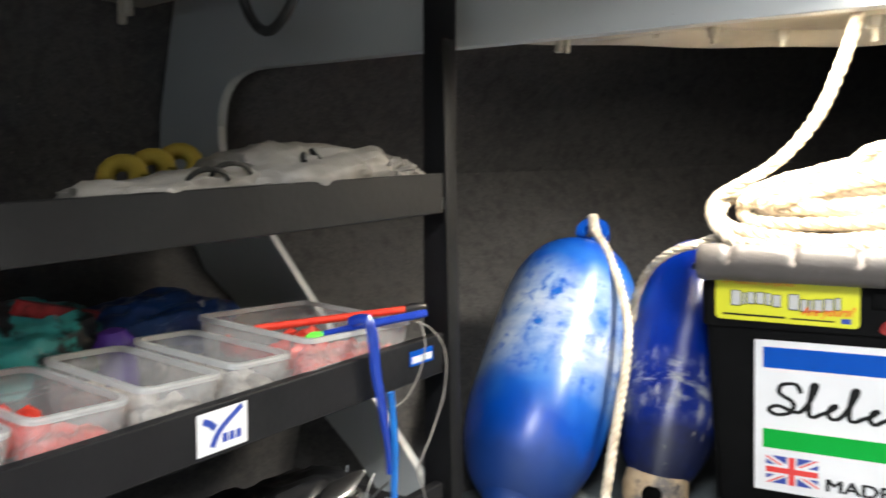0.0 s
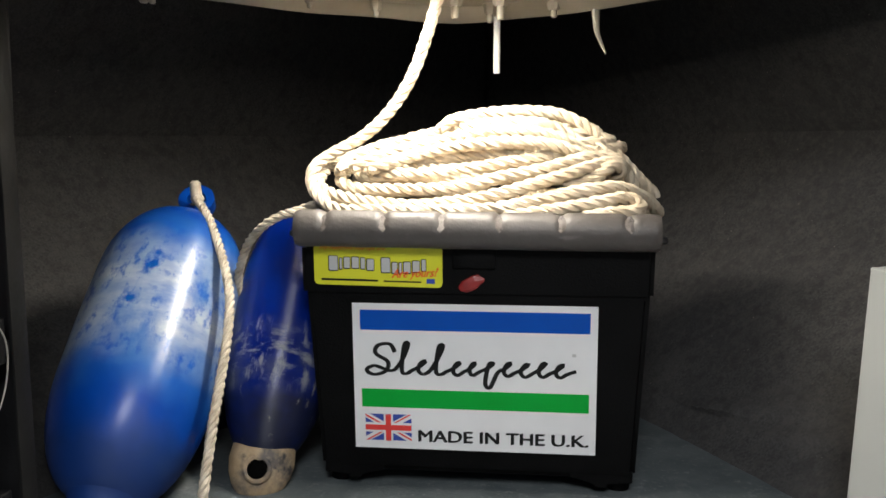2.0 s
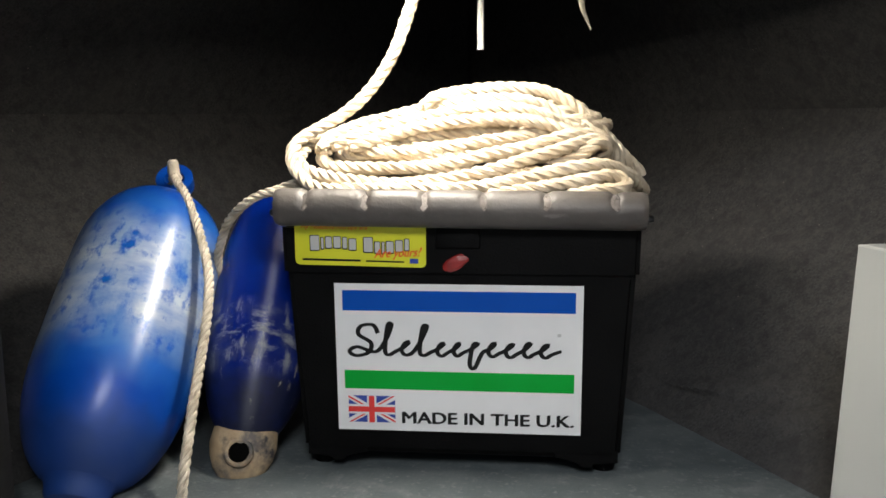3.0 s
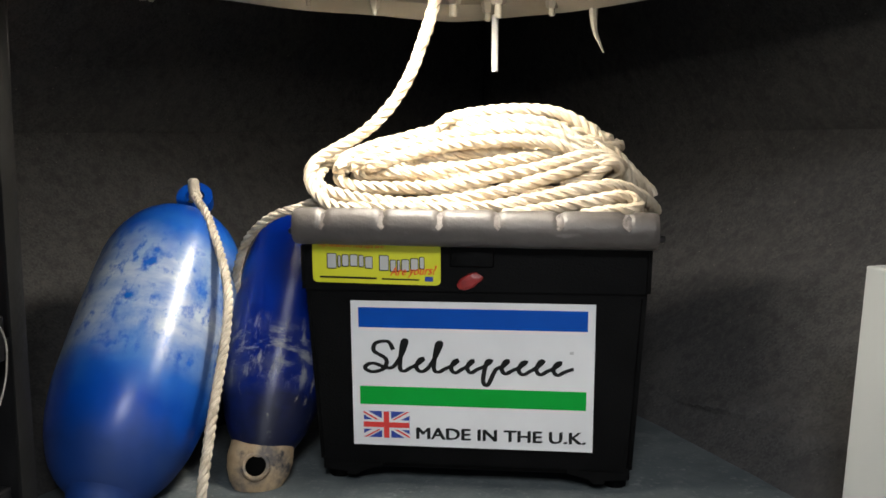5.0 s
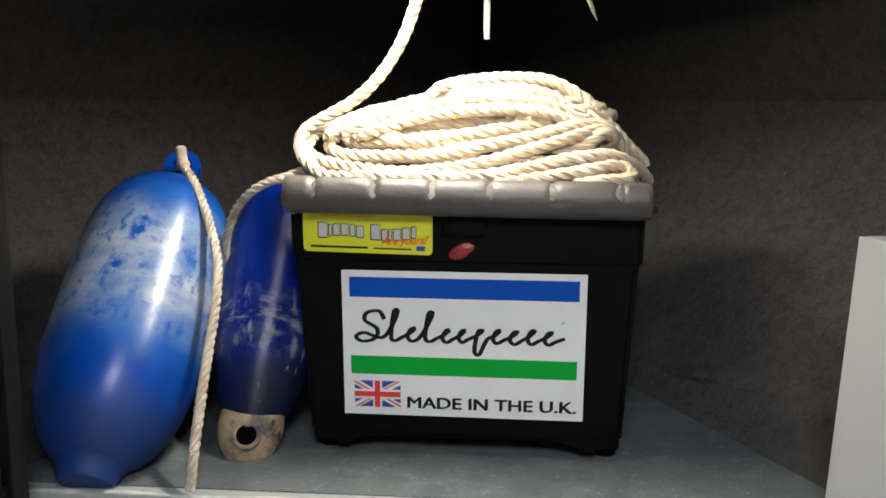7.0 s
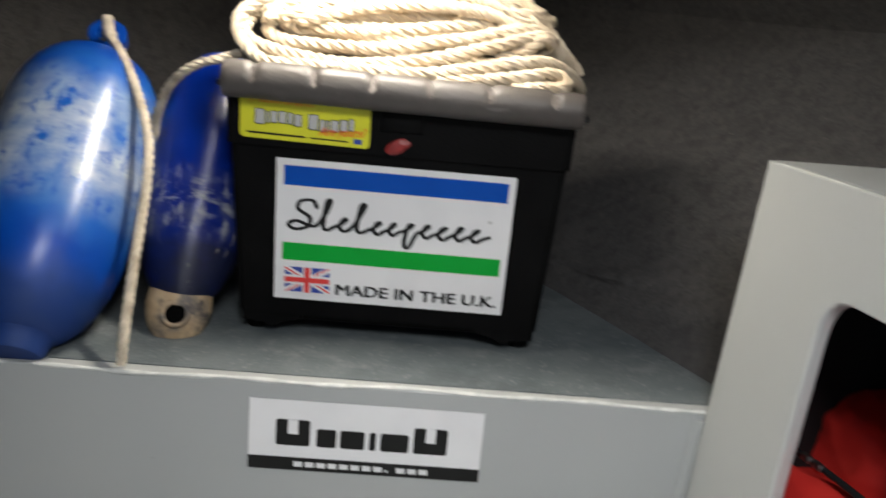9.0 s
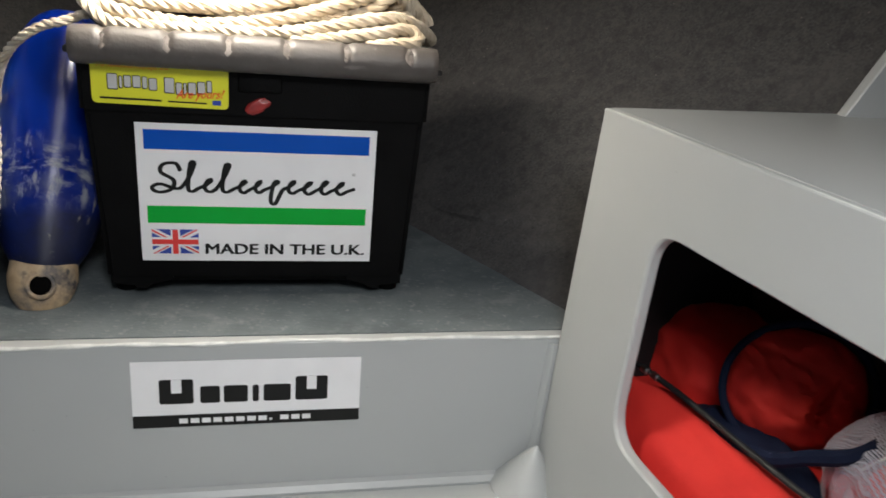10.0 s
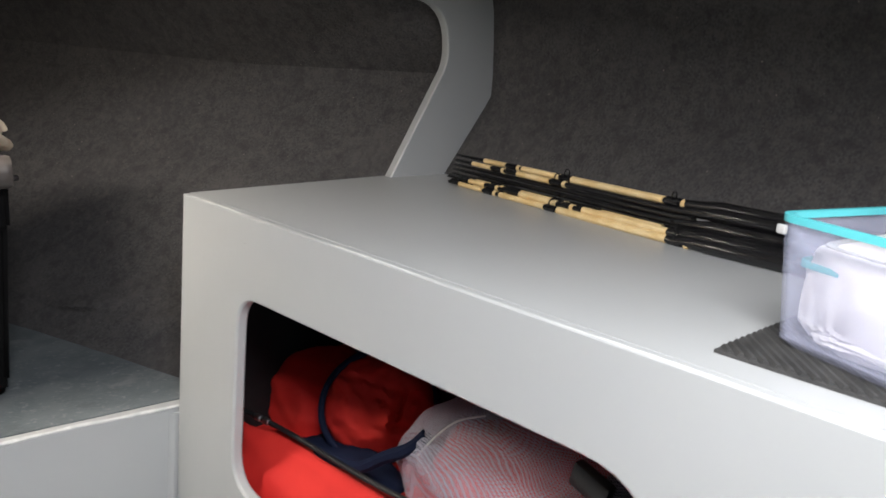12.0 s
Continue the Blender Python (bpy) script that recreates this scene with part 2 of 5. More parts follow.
TAGRED = material("tag_red", (0.19, 0.011, 0.010), (0.30, 0.020, 0.018), 60, 0.4, 0.3, 200)
REDPLASTIC = material("red_plastic", (0.68, 0.035, 0.02), (0.75, 0.06, 0.03), 60, 0.35, 0.2, 150)
BLUEPLASTIC = material("blue_plastic", (0.006, 0.030, 0.30), (0.009, 0.05, 0.38), 60, 0.3, 0.1, 150)
WRAP = material("white_wrap", (0.68, 0.64, 0.64), (0.80, 0.78, 0.78), 25, 0.4, 0.4, 60)
CONTENT = material("tackle_mix", (0.30, 0.25, 0.20), (0.55, 0.50, 0.44), 90, 0.6, 0.8, 200)
LIME = material("lime_plastic", (0.12, 0.75, 0.06), (0.16, 0.8, 0.08), 60, 0.3, 0.1, 150)
YELLOWFOAM = material("yellow_foam", (0.34, 0.24, 0.02), (0.42, 0.31, 0.035), 60, 0.7, 0.4, 300)
GLOW = glow("lamp_glow", (1.0, 0.93, 0.80), 30.0)

# ---- shaping helpers ----


def mesh_of(name, bm, mat, smooth=True):
    bmesh.ops.recalc_face_normals(bm, faces=bm.faces)
    me = bpy.data.meshes.new(name)
    bm.to_mesh(me)
    bm.free()
    for p in me.polygons:
        p.use_smooth = smooth
    if smooth:
        me.set_sharp_from_angle(angle=radians(38))
    if mat:
        me.materials.append(mat)
    return me


def part(name, bm, mat, parent=None, label="", smooth=True, bevel=0.0, m=None):
    """One mesh object; under a thing or a part where parent is given."""
    ob = new(name, mesh_of(name, bm, mat, smooth))
    if m is not None:
        ob.matrix_basis = m
    if parent is not None:
        ob.parent = parent
    if bevel:
        mod = ob.modifiers.new("bevel", "BEVEL")
        mod.width, mod.segments, mod.limit_method, mod.angle_limit = bevel, 2, "ANGLE", radians(40)
    if label:
        tagged(ob, label)
    return ob


def thing(name, label, category, group="", kind="", m=None):
    ob = new(name)
    ob.empty_display_size = 0.05
    if m is not None:
        ob.matrix_basis = m
    return tagged(ob, label, category, group, kind)


def box(lo, hi, bevel=0.0, segs=2):
    bm = bmesh.new()
    c = [(a + b) / 2 for a, b in zip(lo, hi)]
    s = [b - a for a, b in zip(lo, hi)]
    bmesh.ops.create_cube(bm, size=1, matrix=Matrix.Translation(c) @ Matrix.Diagonal((*s, 1)))
    if bevel:
        bmesh.ops.bevel(bm, geom=bm.edges[:], offset=bevel, segments=segs, affect="EDGES", profile=0.5)
    return bm


def merged(*bms):
    out = bmesh.new()
    for b in bms:
        me = bpy.data.meshes.new("tmp")
        b.to_mesh(me)
        b.free()
        out.from_mesh(me)
        bpy.data.meshes.remove(me)
    return out


def moved(bm, m):
    bm.transform(m)
    return bm


def curve(points, step=0.006, closed=False):
    """Catmull-Rom through the points, resampled at an even step."""
    p = np.array(points, float)
    n = len(p)
    out = []
    for i in range(n if closed else n - 1):
        a, b, c, d = (p[(i + k) % n] if closed else p[min(max(i + k, 0), n - 1)] for k in (-1, 0, 1, 2))
        for t in np.linspace(0, 1, 24, endpoint=False):
            out.append(0.5 * (2 * b + (c - a) * t + (2 * a - 5 * b + 4 * c - d) * t * t + (3 * b - a - 3 * c + d) * t**3))
    if not closed:
        out.append(p[-1])
    out = np.array(out)
    far = np.r_[0, np.cumsum(np.linalg.norm(np.diff(out, axis=0), axis=1))]
    s = np.linspace(0, far[-1], max(4, int(far[-1] / step)))
    return np.stack([np.interp(s, far, out[:, k]) for k in range(3)], 1)


def frames(path):
    """Two directions across the path, carried along without twist."""
    tan = np.gradient(path, axis=0)
    tan /= np.linalg.norm(tan, axis=1)[:, None] + 1e-12
    u = np.cross(tan[0], (0.31, 0.2, 0.93))
    u /= np.linalg.norm(u)
    us, vs = [], []
    for t in tan:
        u = u - t * (u @ t)
        u /= np.linalg.norm(u)
        us.append(u)
        vs.append(np.cross(t, u))
    return np.array(us), np.array(vs)


def tube(path, radius, segs=8, bm=None):
    """A round tube along a path; radius may vary along it."""
    bm = bm or bmesh.new()
    us, vs = frames(path)
    rad = np.broadcast_to(np.asarray(radius, float), (len(path),))
    rows = []
    for p, u, v, r in zip(path, us, vs, rad):
        rows.append([bm.verts.new(p + r * (math.cos(a) * u + math.sin(a) * v)) for a in np.linspace(0, 2 * math.pi, segs, endpoint=False)])
    for a, b in zip(rows, rows[1:]):
        for k in range(segs):
            bm.faces.new((a[k], a[(k + 1) % segs], b[(k + 1) % segs], b[k]))
    bm.faces.new(rows[0][::-1])
    bm.faces.new(rows[-1])
    return bm


def laid_rope(points, radius, mat, parent, name="strand", step=0.004):
    """Three strands laid round one another along the points, each a part."""
    path = curve(points, step)
    us, vs = frames(path)
    far = np.arange(len(path)) * step
    for k in range(3):
        a = far / (5.1 * radius) * 2 * math.pi + k * 2 * math.pi / 3
        strand = path + 0.50 * radius * (np.cos(a)[:, None] * us + np.sin(a)[:, None] * vs)
        part(name, tube(strand, 0.55 * radius, 6), mat, parent)


def lathe(profile, segs=32, flat=None):
    """A body turned round z from (radius, z) rows; flat: function z -> (scale x, scale y)."""
    bm = bmesh.new()
    rows = []
    for r, z in profile:
        sx, sy = flat(z) if flat else (1, 1)
        rows.append([bm.verts.new((r * sx * math.cos(a), r * sy * math.sin(a), z)) for a in np.linspace(0, 2 * math.pi, segs, endpoint=False)])
    for a, b in zip(rows, rows[1:]):
        for k in range(segs):
            bm.faces.new((a[k], a[(k + 1) % segs], b[(k + 1) % segs], b[k]))
    bm.faces.new(rows[0][::-1])
    bm.faces.new(rows[-1])
    return bm


def ray_poly(c, a, poly):
    """Where the ray from c at the angle a leaves the polygon."""
    d = np.array((math.cos(a), math.sin(a)))
    best = None
    for p, q in zip(poly, np.roll(poly, -1, axis=0)):
        e = q - p
        det = d[0] * -e[1] + d[1] * e[0]
        if abs(det) < 1e-12:
            continue
        w = p - c
        t = (w[0] * -e[1] + w[1] * e[0]) / det
        s = (d[0] * w[1] - d[1] * w[0]) / det
        if t > 0 and -1e-9 <= s <= 1 + 1e-9 and (best is None or t > best):
            best = t
    return c + best * d


def board_with_hole(outer, inner, centre, place, depth):
    """A board with an opening: both outlines are star-shaped round the centre; place(a, b, d) gives the point in space."""
    outer, inner, c = np.array(outer, float), np.array(inner, float), np.array(centre, float)
    angles = sorted({round(math.atan2(*(p - c)[::-1]), 5) for p in (*outer, *inner)})
    bm = bmesh.new()
    rings = []
    for poly in (outer, inner):
        pts = [ray_poly(c, a, poly) for a in angles]
        rings.append([[bm.verts.new(place(*p, d)) for p in pts] for d in (0, depth)])
    n = len(angles)
    (o0, o1), (i0, i1) = rings
    for k in range(n):
        j = (k + 1) % n
        bm.faces.new((o0[k], o0[j], i0[j], i0[k]))
        bm.faces.new((o1[k], i1[k], i1[j], o1[j]))
        bm.faces.new((i0[k], i0[j], i1[j], i1[k]))
        bm.faces.new((o0[k], o1[k], o1[j], o0[j]))
    return bm


def rounded(points, radius, segs=6):
    """A polygon with its corners rounded."""
    p = np.array(points, float)
    rad = np.broadcast_to(radius, len(p))
    out = []
    for k in range(len(p)):
        a, b, c = p[k - 1], p[k], p[(k + 1) % len(p)]
        u, v = (a - b) / np.linalg.norm(a - b), (c - b) / np.linalg.norm(c - b)
        half = math.acos(np.clip(u @ v, -1, 1)) / 2
        if rad[k] <= 0:
            out.append(b)
            continue
        t = rad[k] / math.tan(half)
        for s in np.linspace(0, 1, segs + 1):
            out.append((1 - s) ** 2 * (b + u * t) + 2 * s * (1 - s) * b + s**2 * (b + v * t))
    return np.array(out)


def plate(outline, place, depth):
    """A flat piece of that outline, depth thick; place(a, b, d) gives the point in space."""
    bm = bmesh.new()
    f = [bm.verts.new(place(*p, 0)) for p in outline]
    b = [bm.verts.new(place(*p, depth)) for p in outline]
    bm.faces.new(f)
    bm.faces.new(b[::-1])
    n = len(f)
    for k in range(n):
        bm.faces.new((f[k], b[k], b[(k + 1) % n], f[(k + 1) % n]))
    return bm


def lump(centre, size, seed, rough=0.25, freq=3.0, sub=4, power=1.0):
    """A crumpled or stuffed soft body."""
    bm = bmesh.new()
    bmesh.ops.create_icosphere(bm, subdivisions=sub, radius=1)
    for v in bm.verts:
        d = v.co.normalized()
        n = noise.fractal(d * freq * 0.7 + Vector((seed, seed * 1.7, 3.1)), 1.3, 2.1, 3)
        ridge = 1 - abs(noise.noise(d * freq * 1.5 + Vector((seed * 2.3, 1.1, seed)))) * 2
        r = 1 + rough * n + 0.25 * rough * ridge
        v.co = Vector([math.copysign(abs(x) ** power, x) for x in d]) * r
    bm.transform(Matrix.Translation(centre) @ Matrix.Diagonal((*size, 1)))
    return bm


def text_mesh(body, size, width=None, shear=0.0, bold=0.0, extrude=0.0004):
    """Letters of the built-in font as a mesh, from x = 0 on the base line, in the xy plane."""
    cu = bpy.data.curves.new("lettering", "FONT")
    cu.body, cu.size, cu.extrude, cu.shear, cu.resolution_u = body, size, extrude, shear, 3
    ob = new("lettering", cu)
    bpy.context.view_layer.update()
    me = bpy.data.meshes.new_from_object(ob.evaluated_get(bpy.context.evaluated_depsgraph_get()))
    bm = bmesh.new()
    bm.from_mesh(me)
    bpy.data.objects.remove(ob)
    bpy.data.curves.remove(cu)
    bpy.data.meshes.remove(me)
    if width and bm.verts:
        x0, x1 = min(v.co.x for v in bm.verts), max(v.co.x for v in bm.verts)
        for v in bm.verts:
            v.co.x = (v.co.x - x0) * width / (x1 - x0)
    if bold:
        bm = merged(*(moved(bm.copy(), Matrix.Translation((dx * bold, 0.4 * dx * bold, 0.00002 * k))) for k, dx in enumerate((-1, 0, 1))))
    return bm


# ---- the boat: beam line, bench line and hull ----
BOAT = pose(0, 0.897, 0, 0, 0, 5.8)  # x to starboard, y to the bow, from the shelf's front edge
MID = -0.04
SHELF, BENCH, SOLE = 0.45, 0.723, 0.255
LEVELS = ((0.10, 0.16), (0.255, 0.25), (0.45, 0.465), (0.58, 0.63), (0.72, 0.815), (0.82, 0.886), (0.838, 0.897), (0.868, 0.899), (0.90, 0.898), (0.97, 0.894), (1.08, 0.87), (1.285, 0.80))


def hull_half(y, k):
    z, h = LEVELS[k]
    if y <= 0.016:
        return h * (1 - 0.20 * y) if z > 0.5 else 0.66 - 0.15 * y
    far = 0.96 + 0.98 * (min(z, 0.868) - 0.45)
    # forward of the frame the lining is turned in over a knuckle, to darken it under the side deck
    h *= 1 - 1.15 * max(0.0, min(z, 1.08) - 0.868) * min(1.0, (y - 0.016) / 0.06)
    return h * max(0.0, 1 - y / far) ** 0.85


def build_hull(side, name, label):
    bm = bmesh.new()
    ys = [*np.linspace(-2.3, 0.016, 32), *np.linspace(0.018, 1.0, 60), *np.linspace(1.02, 1.385, 16)]
    zs = []
    for k in range(len(LEVELS) - 1):
        n = 44 if k == 2 else 10 if 0.4 < LEVELS[k][0] < 0.8 else 3
        zs += [(k, s) for s in np.linspace(0, 1, n, endpoint=False)]
    zs.append((len(LEVELS) - 2, 1.0))
    grid = []
    for y in ys:
        row = []
        for k, s in zs:
            h = ((1 - s) * hull_half(y, k) + s * hull_half(y, k + 1))
            z = (1 - s) * LEVELS[k][0] + s * LEVELS[k + 1][0]
            if k >= 5:
                z += 0.05 * max(0.0, y - 0.4) * (1 - min(1.0, (z - 0.86) / 0.4))
            p = Vector((MID + side * h, y, z))
            # loose folds of the glued carpet low down, and a gentle waviness all over
            w = 0.004 * noise.noise(p * 6.0) + 0.0015 * noise.noise(p * 22.0)
            t1, t2 = min(1, max(0, (0.39 - y) / 0.143)), min(1, max(0, (0.247 - y) / 0.127))
            d1, d2 = z - 0.4865 - 0.030 * t1 ** 1.8, z - 0.485 - 0.035 * t2
            fold = math.exp(-((d1 / (0.016 if d1 > 0 else 0.0045)) ** 2)) * 0.015 * math.exp(-(((y - 0.32) / 0.075) ** 2))
            fold += math.exp(-((d2 / (0.014 if d2 > 0 else 0.0045)) ** 2)) * 0.011 * math.exp(-(((y - 0.185) / 0.070) ** 2))
            p.x -= side * (w + (fold if h > 0.02 else 0))
            row.append(bm.verts.new(p))
        grid.append(row)
    for a, b in zip(grid, grid[1:]):
        for k in range(len(zs) - 1):
            if len({a[k].co.to_tuple(5), a[k + 1].co.to_tuple(5), b[k].co.to_tuple(5), b[k + 1].co.to_tuple(5)}) > 2:
                bm.faces.new((a[k], a[k + 1], b[k + 1], b[k]))
    bmesh.ops.remove_doubles(bm, verts=bm.verts[:], dist=1e-5)
    bm.transform(BOAT)
    ob = part(name, bm, CARPET)
    mod = ob.modifiers.new("thick", "SOLIDIFY")
    mod.thickness, mod.offset = 0.012, side
    return tagged(ob, label, "hull lining", kind="structure")


build_hull(-1, "wall_port", "charcoal carpet lining glued to the curved hull")
build_hull(1, "wall_starboard", "charcoal carpet lining with loose folds on the curved hull")


def boat_plate(outline, z, depth):
    return moved(plate(outline, lambda a, b, d: (a, b, z + d), depth), BOAT)


tagged(part("floor", boat_plate([(-0.9, -2.3), (0.9, -2.3), (0.9, 0.02), (-0.9, 0.02)], SOLE, -0.03), PAINT), "grey painted cabin sole", "floor", kind="structure")
# deckhead unseen; its hatch is assumed, around the overhead lamp
tagged(
    part(
        "ceiling",
        moved(
            board_with_hole([(MID + s * x, y) for s, x, y in ((-1, 1.20, -2.3), (1, 1.20, -2.3), (1, 0.83, 0.02), (1, 0.59, 0.5), (1, 0.36, 0.9), (1, 0.16, 1.2), (1, 0.0, 1.38), (-1, 0.16, 1.2), (-1, 0.36, 0.9), (-1, 0.59, 0.5), (-1, 0.83, 0.02))], rounded([(-0.032, -1.385), (0.292, -1.385), (0.292, -0.685), (-0.032, -0.685)], 0.05), (0.130, -1.035), lambda a, b, d: (a, b, 1.27 + d), 0.03),
            BOAT,
        ),
        GRP,
    ),
    "unseen cream deckhead with an assumed hatch opening",
    "ceiling",
    kind="structure",
)
# unseen beams beside the hatch, added to keep its light off the upper hull
for x0, z0 in ((-0.066, 1.145), (0.297, 1.150)):
    tagged(part("shade_beam", moved(box((x0, -2.2, z0), (x0 + 0.03, -0.004, 1.2695), 0.006), BOAT), GRP), "unseen cream beam added to cut the hatch light", "beam", kind="structure")
# unseen aft bulkhead, with an assumed hatchway for the fill light
tagged(
    part(
        "wall_aft",
        moved(
            board_with_hole([(-1.4, 0.1), (1.4, 0.1), (1.4, 1.268), (-1.4, 1.268)], rounded([(-0.3, 0.4), (0.5, 0.4), (0.5, 1.2), (-0.3, 1.2)], 0.06), (0.1, 0.9), lambda a, b, d: (a, -2.3 - d, b), 0.03),
            BOAT,
        ),
        GRP,
    ),
    "unseen cream aft bulkhead with an assumed hatchway",
    "wall",
    kind="structure",
)

# ---- shelf in the bow ----
shelf = thing("shelf", "grey painted plywood shelf fixed across the bow", "shelf", kind="structure")
outline = [(MID - 0.47, 0.0142), (MID + 0.47, 0.0142)]
for y in np.linspace(0.02, 0.95, 20):
    outline.append((MID + hull_half(y, 2) + 0.01, y))
for y in np.linspace(0.95, 0.02, 20):
    outline.append((MID - hull_half(y, 2) - 0.01, y))
part("shelf_top", boat_plate(outline, SHELF - 0.018, 0.018), SHELFTOP, shelf, "blue-grey painted shelf top")
part("shelf_front", moved(box((MID - 0.44, -0.004, SOLE - 0.02), (MID + 0.46, 0.014, SHELF - 0.0004)), BOAT), PAINT, shelf, bevel=0.002)
edge = curve([(x, -0.0028 + 0.0008 * math.sin(9 * x) + 0.0012 * math.sin(31 * x), SHELF - 0.0012 + 0.0008 * math.sin(7 * x + 1) + 0.0005 * math.sin(37 * x)) for x in np.linspace(MID - 0.44, MID + 0.42, 40)], 0.01)
part("edge_bead", moved(tube(edge, 0.0024 + 0.0006 * np.sin(np.arange(len(edge)) * 0.9), 8), BOAT), EDGE, shelf, "worn whitish painted front edge")
part("floor_fillet", moved(tube(curve([(x, -0.006, SOLE + 0.002) for x in np.linspace(MID - 0.42, MID + 0.42, 12)], 0.03), 0.010, 8), BOAT), PAINT, shelf)

# ---- ring frame at the front of the shelf ----
opening = [(MID + 0.53, 0.40), (MID + 0.812, 0.885), (MID + 0.812, 0.972), (MID - 0.768, 0.995), (MID - 0.770, 0.880), (MID - 0.373, 0.40)]
opening = rounded(opening, [0, 0.07, 0.065, 0.075, 0.07, 0], 8)
rim = [(MID + 0.44, 0.36), (MID + 0.58, 0.50), (MID + 0.83, 0.72), (MID + 0.912, 0.838), (MID + 0.912, 0.90), (MID + 0.82, 1.268), (MID - 0.82, 1.268), (MID - 0.90, 0.875), (MID - 0.80, 0.72), (MID - 0.545, 0.50), (MID - 0.42, 0.36)]
tagged(
    part("ring_frame", moved(board_with_hole(rim, opening, (MID, 0.75), lambda a, b, d: (a, 0.002 + d, b), 0.016), BOAT), PAINT, bevel=0.002),
    "grey painted plywood ring frame with rounded opening",
    "frame",
    kind="structure",
)

# white edge of the frame's opening to port
bm = bmesh.new()
run = [p for p in opening if p[0] < MID - 0.37 and p[1] < 0.93]
rows = []
for k, p in enumerate(run):
    a, b = run[max(k - 1, 0)], run[min(k + 1, len(run) - 1)]
    t = (b - a) / np.linalg.norm(b - a)
    n = np.array((t[1], -t[0]))
    n = n if n @ (np.array((MID, 0.75)) - p) > 0 else -n
    rows.append([bm.verts.new((*q[:1], y, *q[1:])) for q, y in ((p - 0.001 * n, 0.0012), (p + 0.0015 * n, 0.0012), (p + 0.0015 * n, 0.0110), (p - 0.001 * n, 0.0110))])
for a, b in zip(rows, rows[1:]):
    for k in range(4):
        bm.faces.new((a[k], a[(k + 1) % 4], b[(k + 1) % 4], b[k]))
part("edge_strip", moved(bm, BOAT), WHITEEDGE, bpy.data.objects["ring_frame"], "white edge of the opening", smooth=False)

# ---- anchor locker moulding overhead ----
locker = thing("anchor_locker", "cream glass-fibre anchor locker moulding hung overhead", "moulding", kind="structure")


def arch(scale, y0, n=48):
    """Half outline of the moulding: straight to the beam, drawn to a blunt point at the bow."""
    xs = 0.5 * np.cos(np.linspace(0.12, math.pi - 0.12, n))
    return [(MID + 0.03 + scale * x, y0 + scale * 0.335 * (1 - abs(x / 0.5) ** 1.35)) for x in xs]


part("locker_base", boat_plate(arch(0.90, 0.010), 1.0225, 0.01), GRP, locker)
bm = bmesh.new()
rings = []
for scale, y0, z in ((0.87, 0.012, 1.0235), (0.925, 0.010, 1.012), (0.985, 0.006, 1.0075), (1.0, 0.005, 1.010), (1.002, 0.005, 1.03), (1.06, 0.004, 1.268)):
    rings.append([bm.verts.new((x + 0.0015 * math.sin(41 * x), y, z + 0.0010 * math.sin(37 * x))) for x, y in arch(scale, y0)])
for a, b in zip(rings, rings[1:]):
    for k in range(47):
        bm.faces.new((a[k], a[k + 1], b[k + 1], b[k]))
part("locker_flange", moved(bm, BOAT), GRP, locker)
rib = curve([(-0.325, 0.135, 1.017), (-0.295, 0.130, 1.0135), (-0.20, 0.118, 1.0125), (-0.07, 0.106, 1.0125), (0.10, 0.106, 1.013), (0.30, 0.115, 1.015)], 0.01)
part("locker_rib", moved(tube(rib, 0.0065, 10), BOAT), GRP, locker, "rounded rib across the moulding")
for x, y, dz, r in ((-0.345, 0.095, 0.026, 0.0065), (-0.333, 0.090, 0.030, 0.0045), (-0.24, 0.13, 0.006, 0.004), (-0.19, 0.20, 0.006, 0.004), (-0.12, 0.255, 0.007, 0.004), (-0.02, 0.235, 0.020, 0.006), (0.035, 0.24, 0.022, 0.006), (0.02, 0.29, 0.012, 0.005), (0.10, 0.27, 0.010, 0.005)):
    bolt = part("bolt", merged(moved(lathe([(r * 0.8, 0), (r * 0.8, -0.6 * dz - 0.015), (r * 0.6, -0.6 * dz - 0.017)], 10), pose(x, y, 1.0232)), moved(lathe([(r * 1.9, 0), (r * 1.5, -0.012), (r * 1.2, -0.014)], 6), pose(x, y, 1.0230))), GRP, locker)
    bolt.matrix_basis = BOAT
drip = curve([(0.15, 0.265, 1.023), (0.152, 0.266, 0.985), (0.158, 0.268, 0.968), (0.164, 0.27, 0.955)], 0.003)
part("resin_drip", moved(tube(drip, np.linspace(0.007, 0.001, len(drip)), 8), BOAT), GRP, locker, "hardened resin drip")
tagged(part("drain_tube", tube(np.array([(-0.004, 1.215, z) for z in np.linspace(1.023, 0.939, 8)]), 0.0045, 10), TUBE), "white plastic drain tube hanging from the locker", "tube")

strip_light = thing("strip_light", "small white strip light screwed up behind the beam", "light")
part("housing", box((-0.170, 0.944, 1.0166), (0.080, 0.980, 1.0224), 0.002), TUBE, strip_light)
part("diffuser", box((-0.168, 0.946, 1.0080), (0.078, 0.978, 1.0163), 0.002), GLOW, strip_light)

# ---- bench to starboard ----
AFT, INTO = Vector((0.191, -0.9816, 0)), Vector((0.9816, 0.191, 0))
CORNER = Vector((0.372, 0.927, 0))
FLARE = 0.058  # the front leans out towards its top


def on_bench(u, w, z):
    return CORNER + AFT * u + INTO * (w - FLARE * max(0.0, BENCH - z)) + Vector((0, 0, z))


